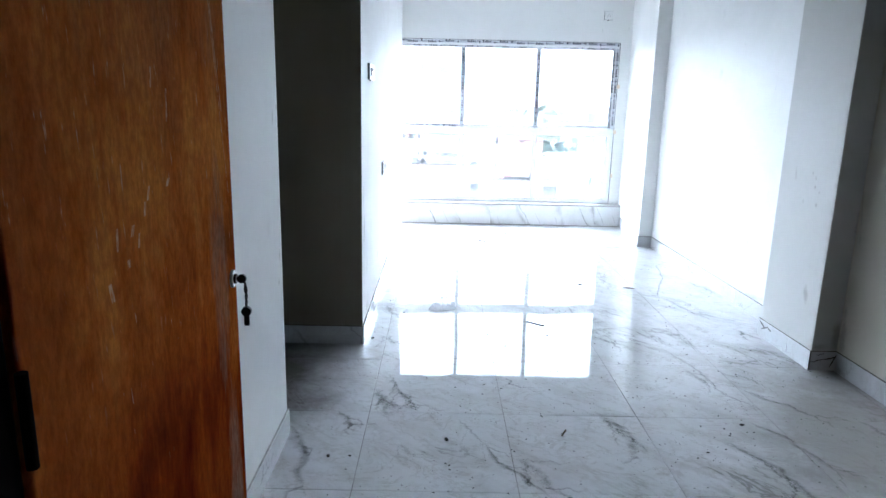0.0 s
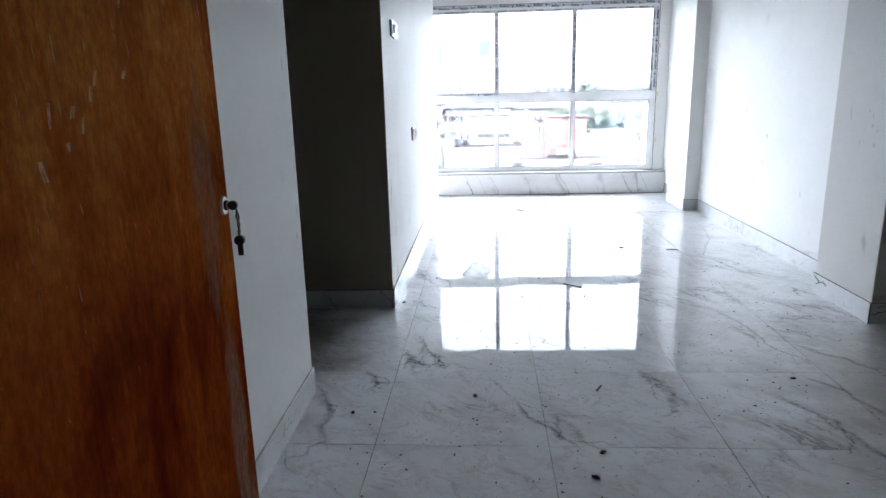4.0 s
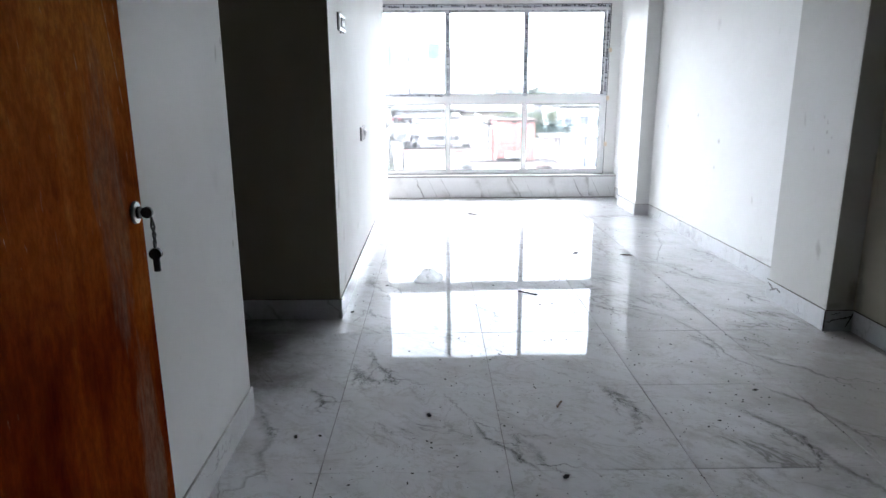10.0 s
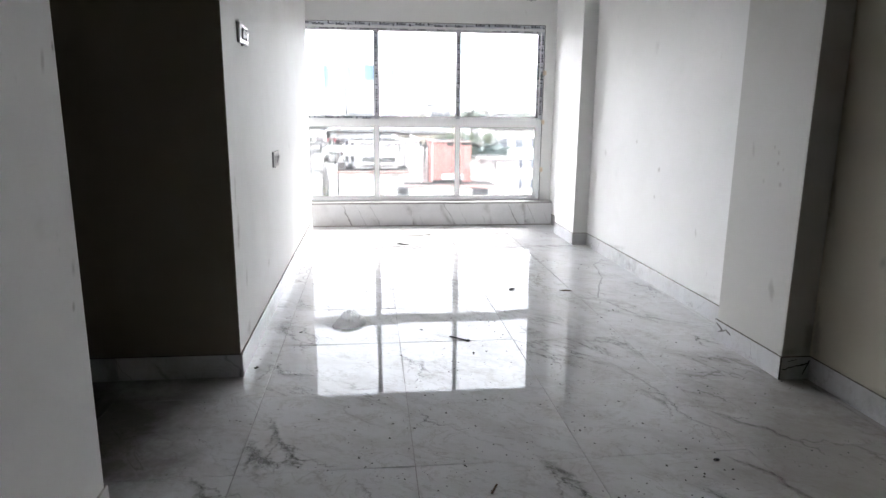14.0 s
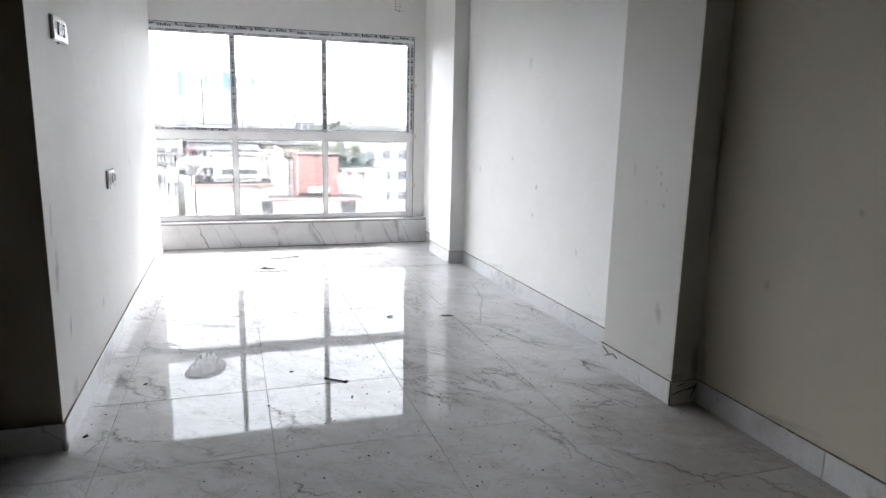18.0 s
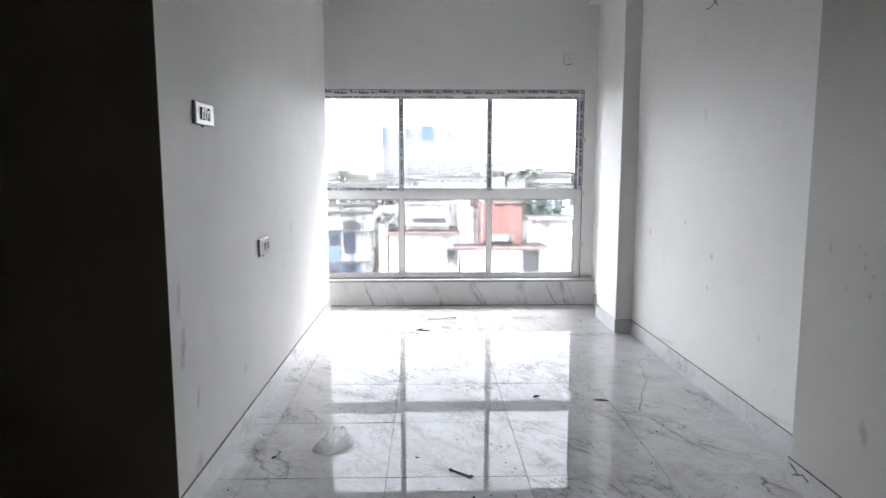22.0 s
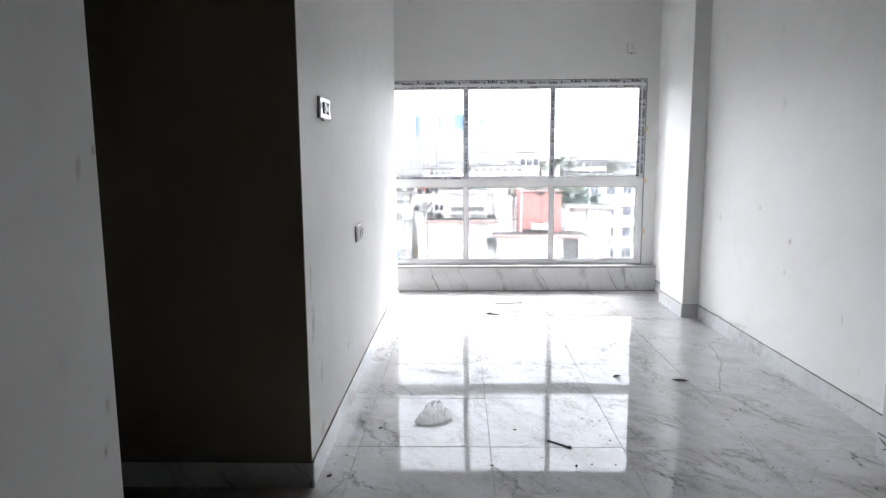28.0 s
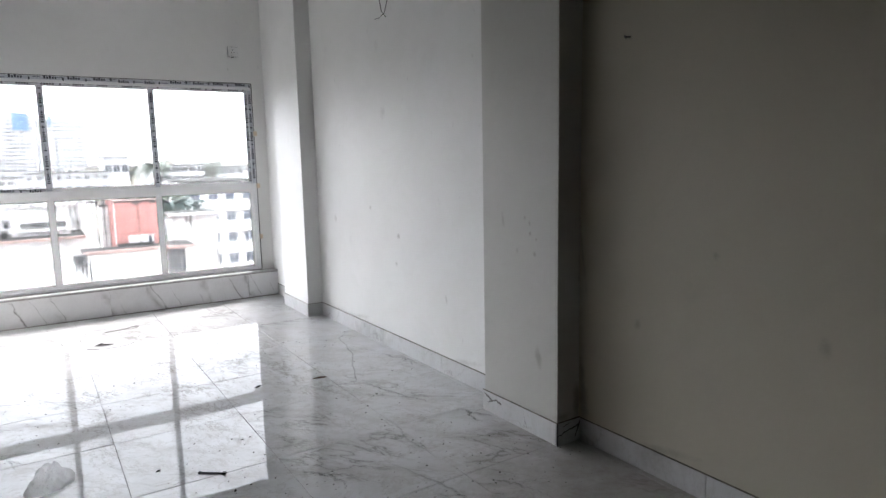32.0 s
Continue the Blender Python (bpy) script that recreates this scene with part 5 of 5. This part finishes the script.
drips(shaft, -0.15, 0.15, -0.012, zr(-0.42), 9, 0.7)
cable = thing("wall_cable", "dark cable sagging along a white house wall", "cable", (0, 32.9, 0))
part("strand", tube_bm([(-2.0, 0, -2.45), (-1.6, 0, -2.75), (-1.05, 0, -2.96), (0.2, 0, -2.93), (1.55, 0, -2.92)], 0.012), F_GREY, cable)
part("strand", tube_bm([(0.21, 0, -1.98), (0.22, 0, -2.92)], 0.009), F_GREY, cable)
clut = random.Random(91)
house("low_house", "low stained house with a cluttered flat roof", -2.53, -1.45, 38.6, 41.3, -1.75, F_STAIN)
for k in range(16):
    x, y = -2.42 + (k % 8) * 0.125 + clut.uniform(-0.03, 0.03), 39.0 + (k // 8) * 0.9 + clut.uniform(-0.2, 0.2)
    w, hgt = clut.uniform(0.04, 0.12), clut.uniform(0.1, 0.5)
    jb = thing("roof_junk", "weathered box among the pipes on a low roof", "box", (x, y, -1.69), "junk on the low roof")
    part("body", box_bm(-w, w, -0.12, 0.12, 0.0, hgt, 0.015), (F_EDGE, F_GREY, F_STAIN, F_TANK, F_STAIN)[k % 5], jb)
    part("rim", box_bm(-w - 0.02, w + 0.02, -0.14, 0.14, hgt + 0.002, hgt + 0.035), F_STAIN, jb)
for x, y, z0, z1 in ((-1.72, 37.6, -2.4, -0.75), (-1.58, 37.6, -2.4, -0.72), (-2.1, 39.5, -1.9, -0.6), (2.3, 35.5, -1.6, -0.35), (2.05, 35.4, -1.4, -0.45), (-0.2, 36.0, -0.5, -0.2)):
    vp = thing("vent_pipe", "pale vertical pipe standing on a roof", "pipe", (x, y, z0))
    part("tube", rod_bm((0, 0, -0.4), (0, 0, z1 - z0), 0.035, n=8), F_PIPE, vp)
    part("cap", rod_bm((0, 0, z1 - z0), (0, 0, z1 - z0 + 0.05), 0.05, 0.02, 8), F_GREY, vp)
drips(lo, -0.2, 0.2, -0.012, zr(-1.35), 8, 0.8)
drips(stair, -0.2, 0.2, -0.012, zr(-2.35), 10, 0.7)
drips(red, -0.8, 0.8, -0.012, zr(-0.19), 14, 0.14)
# second row
house("mid_house", "white house with dark windows", -9.5, -3.6, 55, 64, -0.35, F_WHITE, 3, 7, 0.55, 0.6, 1.6, pane=F_SHADE, slab=F_EDGE, from_top=1.0)
house("mid_house", "white house with dark windows", -3.3, 2.4, 58, 66, -0.75, F_PALE, 3, 7, 0.6, 0.5, 1.5, pane=F_SHADE, slab=F_EDGE, from_top=0.8)
house("mid_house", "cream house with small windows", 2.6, 7.2, 60, 68, -0.95, F_CREAM, 2, 6, 0.5, 0.55, pane=F_SHADE, slab=F_EDGE, from_top=0.9)
house("right_house", "white flats with bluish windows and balconies", 11.6, 17.5, 60, 70, -0.5, F_WHITE, 4, 4, 0.7, 0.75, 1.9, pane=F_PANE, slab=F_EDGE, from_top=1.2)
house("right_house", "white flats with bluish windows", 8.4, 11.4, 72, 80, -2.2, F_PALE, 3, 3, 0.8, 0.8, pane=F_PANE, slab=F_EDGE)
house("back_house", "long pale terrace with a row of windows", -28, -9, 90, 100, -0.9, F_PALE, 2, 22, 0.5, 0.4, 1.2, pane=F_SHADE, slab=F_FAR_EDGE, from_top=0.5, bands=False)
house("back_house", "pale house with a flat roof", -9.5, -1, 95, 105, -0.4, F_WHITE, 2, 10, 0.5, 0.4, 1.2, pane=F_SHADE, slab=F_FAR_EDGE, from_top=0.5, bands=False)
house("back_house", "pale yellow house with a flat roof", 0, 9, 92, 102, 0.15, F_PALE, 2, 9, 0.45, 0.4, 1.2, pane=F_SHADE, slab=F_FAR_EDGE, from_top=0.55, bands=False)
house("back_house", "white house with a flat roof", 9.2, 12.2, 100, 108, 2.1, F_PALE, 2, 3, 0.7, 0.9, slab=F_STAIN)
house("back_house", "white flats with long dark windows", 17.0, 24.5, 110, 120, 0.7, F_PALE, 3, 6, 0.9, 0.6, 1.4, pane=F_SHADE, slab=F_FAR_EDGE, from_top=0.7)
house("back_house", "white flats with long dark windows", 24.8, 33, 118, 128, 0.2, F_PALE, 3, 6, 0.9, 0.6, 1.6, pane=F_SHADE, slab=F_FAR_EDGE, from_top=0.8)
for x, hgt in ((19.0, 1.6), (20.4, 1.0), (22.6, 2.0), (23.4, 1.3)):
    an = thing("roof_mast", "thin roof mast with cross bars", "mast", (x, 112, 0.86))
    part("pole", rod_bm((0, 0, 0), (0, 0, hgt), 0.05), F_GREY, an)
    part("cross_bar", rod_bm((-0.35, 0, hgt * 0.9), (0.35, 0, hgt * 0.9), 0.03), F_GREY, an)
for x, y, z, w, hgt, mt, lab in ((-1.35, 33.6, -1.74, 0.5, 0.3, F_GREY, "grey concrete box"), (1.2, 57.5, -1.9, 0.3, 0.5, F_YELLOW, "yellow door panel"),
                             (-3.0, 54.6, -1.5, 0.7, 0.4, F_CLOTH, "red cloth"), (-0.9, 34.0, -1.74, 0.2, 0.24, F_TANK, "black crate"), (0.2, 57.6, -1.8, 0.4, 0.25, F_SHADE, "grey screen"), (3.6, 59.6, -1.9, 0.4, 0.25, F_SHADE, "grey screen")):
    cl = thing("roof_box", lab + " on a distant roof", "box", (x, y, z))
    part("body", box_bm(-w / 2, w / 2, -0.2, 0.2, -0.4 if mt not in (F_GREY, F_TANK) else 0, hgt, 0.02), mt, cl)
    part("rim", box_bm(-w / 2 - 0.03, w / 2 + 0.03, -0.23, 0.23, hgt + 0.002, hgt + 0.05), F_GREY, cl)
# far skyline
rng = random.Random(5)
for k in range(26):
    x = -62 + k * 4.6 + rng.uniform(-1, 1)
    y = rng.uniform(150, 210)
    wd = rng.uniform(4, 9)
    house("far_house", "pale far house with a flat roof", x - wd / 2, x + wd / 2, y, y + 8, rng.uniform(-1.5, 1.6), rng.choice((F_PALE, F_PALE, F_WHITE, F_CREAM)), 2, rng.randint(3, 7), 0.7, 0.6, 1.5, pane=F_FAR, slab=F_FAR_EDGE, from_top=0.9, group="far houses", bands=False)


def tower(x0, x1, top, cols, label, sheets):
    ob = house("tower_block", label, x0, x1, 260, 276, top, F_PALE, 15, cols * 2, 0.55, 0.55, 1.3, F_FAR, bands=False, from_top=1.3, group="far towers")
    cx = (x0 + x1) / 2
    for s0, s1, z0, z1 in sheets:
        part("blue_sheet", box_bm(s0 - cx, s1 - cx, -0.3, -0.05, z0 - GROUND, z1 - GROUND), F_SHEET, ob, "blue protective sheeting")
    for c in range(1, cols, 2):  # stacked balconies
        x = (x0 - cx) + (x1 - x0) * (c + 0.03) / cols
        for f in range(14):
            part("balcony", box_bm(x - 0.3, x + 0.3, -0.09, -0.045, top - GROUND - 1.85 - f * 1.3, top - GROUND - 1.45 - f * 1.3), F_FAR, ob, "shaded balcony")
    part("lift_house", box_bm(-1.5, 1.2, 3, 8, top - GROUND + 0.05, top - GROUND + 1.6), F_PALE, ob)
    return ob


tower(-17.3, -9.4, 17.6, 5, "pale unfinished tower block with blue sheeting", [(-17.5, -16.1, 9.7, 18.0)])
tower(-8.3, 3.9, 17.2, 7, "pale unfinished tower block with a blue sheet at the top", [(-1.8, 2.7, 12.5, 18.2), (-8.4, -7.4, 13.5, 17.4)])
tower(4.6, 19.0, 16.4, 8, "pale unfinished tower block with a narrow blue sheet", [(8.2, 9.3, 13.9, 17.5)])


def frond_bm(bm, base, heading, length, droop):
    """A feathered palm leaf: a bent rib with narrow leaflets on both sides."""
    n = 12
    pts = []
    for i in range(n + 1):
        s = i / n
        out = length * s
        pts.append(Vector(base) + Vector((math.cos(heading) * out, math.sin(heading) * out, length * (0.95 * s - droop * s * s))))
    for i in range(1, n):
        d = (pts[i + 1] - pts[i]).normalized()
        across = d.cross(Vector((0, 0, 1))).normalized()
        rib = across * length * 0.008
        bm.faces.new([bm.verts.new(pts[i] - rib), bm.verts.new(pts[i] + rib), bm.verts.new(pts[i + 1])])
        for sgn in (-1, 1):
            for q in (0.0, 0.33, 0.66):
                a = pts[i].lerp(pts[i + 1], q)
                ln = length * 0.30 * (1 - 0.9 * abs(i / n - 0.4))
                tip = a + across * sgn * ln * 0.8 + d * ln * 0.75 + Vector((0, 0, -ln * 0.5))
                wv = d * length * 0.017
                bm.faces.new([bm.verts.new(a - wv), bm.verts.new(a + wv), bm.verts.new(tip)])
    return bm


def palm(x, y, crown, size, seed, leaf=None):
    r = random.Random(seed)
    ob = thing("palm_tree", "coconut palm with a drooping green crown", "tree", (x, y, GROUND))
    h = crown - GROUND
    tb = rod_bm((0, 0, 0), (0.15, 0, h * 0.5), 0.22, 0.17)
    rod_bm((0.15, 0, h * 0.5), (0, 0, h), 0.17, 0.12, 10, tb)
    part("trunk", tb, F_BARK, ob)
    cb = bmesh.new()
    for k in range(46):
        frond_bm(cb, (0, 0, h), r.uniform(0, 6.283), size * r.uniform(0.75, 1.1), r.uniform(0.3, 1.7))
    part("crown", cb, leaf or F_GREEN2, ob)
    return ob


def tree(x, y, z0, z1, radius, seed, label="leafy green tree behind the houses", leaf=None):
    """Trunk, limbs and many small leaf clumps with gaps."""
    r = random.Random(seed)
    ob = thing("tree", label, "tree", (x, y, GROUND))
    base, tip = z0 - GROUND, z1 - GROUND
    part("trunk", rod_bm((0, 0, 0), (0.1, 0, base + (tip - base) * 0.4), 0.25, 0.12), F_BARK, ob)
    lb2 = None
    heads = []
    for k in range(8):
        a, s = r.uniform(0, 6.28), r.uniform(0.35, 0.85)
        q = Vector((math.cos(a) * radius * s, math.sin(a) * radius * s, base + (tip - base) * r.uniform(0.35, 0.9)))
        heads.append(q)
        lb2 = rod_bm((0.1, 0, base + (tip - base) * 0.25), q, 0.08, 0.03, 6, lb2)
    part("limbs", lb2, F_BARK, ob)
    cb = bmesh.new()
    for k in range(2600):
        q = r.choice(heads) + Vector((r.gauss(0, 1), r.gauss(0, 1), r.gauss(0, 0.8))) * radius * 0.24
        s = radius * r.uniform(0.025, 0.055)
        n = Vector((r.gauss(0, 1), r.gauss(0, 1), r.gauss(0, 1) + 0.6)).normalized()
        u = n.orthogonal().normalized()
        w = n.cross(u)
        cb.faces.new([cb.verts.new(q + u * s), cb.verts.new(q + w * s * 0.6), cb.verts.new(q - u * s), cb.verts.new(q - w * s * 0.6)])
    part("crown", cb, leaf or F_GREEN, ob)
    return ob


palm(7.6, 44, -1.45, 1.25, 3)
palm(9.4, 48.5, -1.9, 1.2, 8)
tree(8.1, 54.5, -3.4, -0.5, 1.3, 31)
tree(9.5, 55.5, -3.4, -0.55, 1.3, 32)
tree(5.3, 42, -1.9, -0.4, 0.9, 33)
tree(6.3, 44, -2.6, -0.7, 0.9, 34)
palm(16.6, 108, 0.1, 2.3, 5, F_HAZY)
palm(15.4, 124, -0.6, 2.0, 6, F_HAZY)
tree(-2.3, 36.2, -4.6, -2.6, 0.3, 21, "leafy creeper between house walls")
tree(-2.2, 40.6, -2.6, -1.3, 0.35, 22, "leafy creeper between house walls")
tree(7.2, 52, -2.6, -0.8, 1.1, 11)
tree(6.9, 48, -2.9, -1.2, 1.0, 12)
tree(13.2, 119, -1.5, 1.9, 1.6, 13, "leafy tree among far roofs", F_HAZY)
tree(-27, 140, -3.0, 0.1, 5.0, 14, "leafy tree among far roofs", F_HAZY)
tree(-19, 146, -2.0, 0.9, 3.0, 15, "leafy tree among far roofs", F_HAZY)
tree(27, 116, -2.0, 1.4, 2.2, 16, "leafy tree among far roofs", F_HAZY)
tree(9.0, 47, -4.5, -2.6, 1.6, 18)
# plants growing on the red tower's roof
for k in range(7):
    bp = thing("roof_plant", "weeds growing on a roof edge", "plant", (2.95 + k * 0.22, 28.9, -0.09), "weeds on the red tower")
    wb2 = bmesh.new()
    rr2 = random.Random(50 + k)
    for j in range(60):
        q = Vector((rr2.gauss(0, 0.09), rr2.gauss(0, 0.07), abs(rr2.gauss(0, 0.07))))
        u = Vector((rr2.gauss(0, 1), rr2.gauss(0, 1), rr2.gauss(0, 1))).normalized()
        w = u.orthogonal().normalized() * 0.018
        u *= 0.035
        wb2.faces.new([wb2.verts.new(q + u), wb2.verts.new(q + w), wb2.verts.new(q - u), wb2.verts.new(q - w)])
    part("leaves", wb2, F_GREEN2, bp)

# ---- floor: marble tiles on a dark joint bed, laid last ----
floor = setting("floor", box_bm(-2.75, 2.30, -2.55, 7.5, -0.2, -0.0035), M_JOINT, "polished white marble tile floor with grey veins and dust", "floor")
M_VEIN, VN, VL, VB = node_tools("grey_marble_vein")  # dark at its core, fading into the tile
vco = VN.new("ShaderNodeNewGeometry").outputs["Position"]
VL.new(ramp_node(VN, VL, noise_node(VN, VL, vco, 9.0, 5, 0.7), [(0.35, (0.24, 0.23, 0.22)), (0.65, (0.075, 0.07, 0.064))]), VB.inputs["Base Color"])
VB.inputs["Roughness"].default_value, VB.inputs["Specular IOR Level"].default_value = 0.04, 0.3
core = VN.new("ShaderNodeAttribute")
core.attribute_name = "core"
vfac = math_node(VN, VL, "MULTIPLY", core.outputs["Fac"], ramp_node(VN, VL, noise_node(VN, VL, vco, 38.0, 4, 0.7), [(0.32, 0.35), (0.62, 1.0)]))
vsee, vmix = VN.new("ShaderNodeBsdfTransparent"), VN.new("ShaderNodeMixShader")
VL.new(math_node(VN, VL, "POWER", vfac, 1.15), vmix.inputs[0])
VL.new(vsee.outputs[0], vmix.inputs[1]), VL.new(VB.outputs[0], vmix.inputs[2])
VL.new(vmix.outputs[0], VN["Material Output"].inputs["Surface"])


def vein(points, width, dark, seed):
    """A crooked marble vein along a few points: swells and thins, with soft edges and side branches."""
    r = random.Random(seed)
    verts, faces, cores = [], [], []

    def strand(pts, w0, strength, z):
        pts = [Vector((x, y, 0)) for x, y in pts]
        n, last = 22, None
        total = n * (len(pts) - 1)
        for i in range(total + 1):
            k = min(i // n, len(pts) - 2)
            d = pts[k + 1] - pts[k]
            across = d.cross(Vector((0, 0, 1))).normalized()
            s = i / total
            ends = min(1, 5 * s, 5 * (1 - s))
            c = pts[k] + d * (i / n - k)
            c = c + across * min(0.03, 0.16 * d.length) * (noise.noise(Vector((s * 4.1, seed, 0))) + 0.5 * noise.noise(Vector((s * 13, seed, 5))) + 0.25 * noise.noise(Vector((s * 37, seed, 9))))
            w = w0 * (0.3 + ends * (0.5 + 1.1 * max(0.0, noise.noise(Vector((s * 8, seed, 2)))) + r.uniform(0, 0.3)))
            side = w * (1.6 + 1.8 * abs(noise.noise(Vector((s * 6, seed, 7)))))
            at = len(verts)
            verts.extend(((c - across * w)[:2] + (z,), c[:2] + (z,), (c + across * side)[:2] + (z,)))
            cores.extend((0.0, strength * (0.25 + 0.75 * ends) * min(1.0, 0.5 + 0.004 / w), 0.0))
            if last is not None:
                faces.extend(((last, at, at + 1, last + 1), (last + 1, at + 1, at + 2, last + 2)))
            last = at

    strand(points, width, dark, 0.0012)
    for k in range(3):
        j = r.randrange(len(points) - 1)
        q = Vector(points[j]).lerp(Vector(points[j + 1]), r.uniform(0.1, 0.9))
        a = math.atan2(points[j + 1][1] - points[j][1], points[j + 1][0] - points[j][0]) + r.choice((-1, 1)) * r.uniform(0.3, 0.8)
        ln = r.uniform(0.06, 0.2)
        strand([tuple(q), (q.x + math.cos(a) * ln, q.y + math.sin(a) * ln)], width * 0.4, dark * 0.7, 0.0013 + 0.0001 * k)
    me = bpy.data.meshes.new("vein")
    me.from_pydata(verts, [], faces)
    if me.polygons[0].normal.z < 0:
        me.flip_normals()
    me.attributes.new("core", "FLOAT", "POINT").data.foreach_set("value", cores)
    me.materials.append(M_VEIN)
    ob = new("vein", me)
    ob.parent = floor
    tagged(ob, "dark crooked marble vein")


NEAR_RIGHT = [([(1.51, 3.01), (1.74, 2.72)], 0.012, 0.9), ([(1.90, 2.70), (2.02, 2.42)], 0.010, 0.7), ([(1.39, 2.67), (1.50, 2.52), (1.56, 2.24)], 0.011, 0.8), ([(1.23, 2.48), (1.33, 2.29), (1.36, 2.11), (1.46, 1.85)], 0.016, 1.0),
              ([(0.72, 2.74), (0.82, 2.54), (0.80, 2.32)], 0.022, 0.75), ([(1.28, 3.61), (1.39, 3.23), (1.40, 2.95), (1.52, 2.76)], 0.008, 0.55), ([(1.56, 3.21), (1.66, 3.06)], 0.007, 0.6), ([(1.32, 3.26), (1.38, 3.02)], 0.014, 0.6), ([(1.48, 4.1), (1.48, 3.46)], 0.006, 0.4), ([(1.88, 3.89), (1.96, 3.72)], 0.014, 0.8)]
NEAR_LEFT = [([(-0.30, 2.95), (-0.19, 2.73)], 0.026, 0.7), ([(-0.17, 2.92), (-0.08, 2.72)], 0.012, 0.8), ([(-0.44, 2.70), (-0.32, 2.54)], 0.014, 0.8), ([(-0.62, 2.56), (-0.54, 2.41), (-0.52, 2.34), (-0.46, 2.05)], 0.020, 0.75), ([(-0.15, 2.43), (-0.08, 2.32)], 0.009, 0.5), ([(0.09, 2.66), (0.20, 2.44)], 0.006, 0.5),
             ([(0.20, 2.44), (0.24, 2.31), (0.33, 2.19), (0.40, 2.10)], 0.010, 0.95), ([(0.32, 2.33), (0.39, 2.25), (0.44, 2.10)], 0.020, 0.7), ([(0.35, 3.10), (0.39, 2.98)], 0.008, 0.7), ([(-0.24, 3.11), (-0.17, 2.89), (-0.08, 2.71)], 0.012, 0.85), ([(-0.29, 2.92), (-0.20, 2.72)], 0.018, 0.85), ([(0.75, 2.68), (0.79, 2.50)], 0.012, 0.8)]
FAR = [([(-0.36, 4.27), (-0.30, 4.09), (-0.20, 3.93)], 0.014, 0.9), ([(-0.24, 4.21), (-0.10, 3.92)], 0.010, 0.8), ([(-0.31, 4.74), (-0.21, 4.50)], 0.020, 0.7), ([(-0.22, 4.74), (-0.06, 4.50)], 0.012, 0.6), ([(0.29, 3.73), (0.36, 3.62), (0.43, 3.48)], 0.014, 0.8), ([(0.95, 3.74), (1.07, 3.52)], 0.010, 0.85),
       ([(-0.30, 3.67), (-0.24, 3.52)], 0.014, 0.8), ([(1.21, 7.17), (1.40, 6.74)], 0.012, 0.6), ([(1.31, 7.17), (1.47, 6.61)], 0.012, 0.6), ([(1.49, 6.2), (1.50, 5.5)], 0.012, 0.5)]
CRACK = [([(2.07, 5.70), (1.90, 5.52), (1.83, 5.12), (1.62, 4.61), (1.29, 4.67)], 0.0045, 0.8), ([(1.99, 5.02), (2.11, 4.72)], 0.014, 0.8), ([(1.62, 4.61), (1.72, 4.30), (1.80, 4.05)], 0.008, 0.7)]
for k, (line, width, dark) in enumerate(NEAR_RIGHT + NEAR_LEFT + FAR + CRACK):
    vein(line, width, dark, 60 + k)
S = 0.6
tile_me = []
for k in range(4):
    g = 0.0013
    b = box_bm(g - S / 2, S / 2 - g, g - S / 2, S / 2 - g, -0.009, 0.0, 0.0006, segments=1)
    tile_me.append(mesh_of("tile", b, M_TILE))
rng = random.Random(21)
for i in range(-5, 4):
    for j in range(-4, 9):
        x, y = 0.6 + i * S, 2.4 + 0.6 + (j - 1) * S
        if x < -0.75 and not 2.2 < y < 3.8:
            continue
        t = new("tile", tile_me[(i + 2 * j) % 4])
        t.parent = floor
        t.matrix_basis = pose(x, y, rng.uniform(-0.0004, 0.0004), rng.gauss(0, 0.05), rng.gauss(0, 0.05), 0)
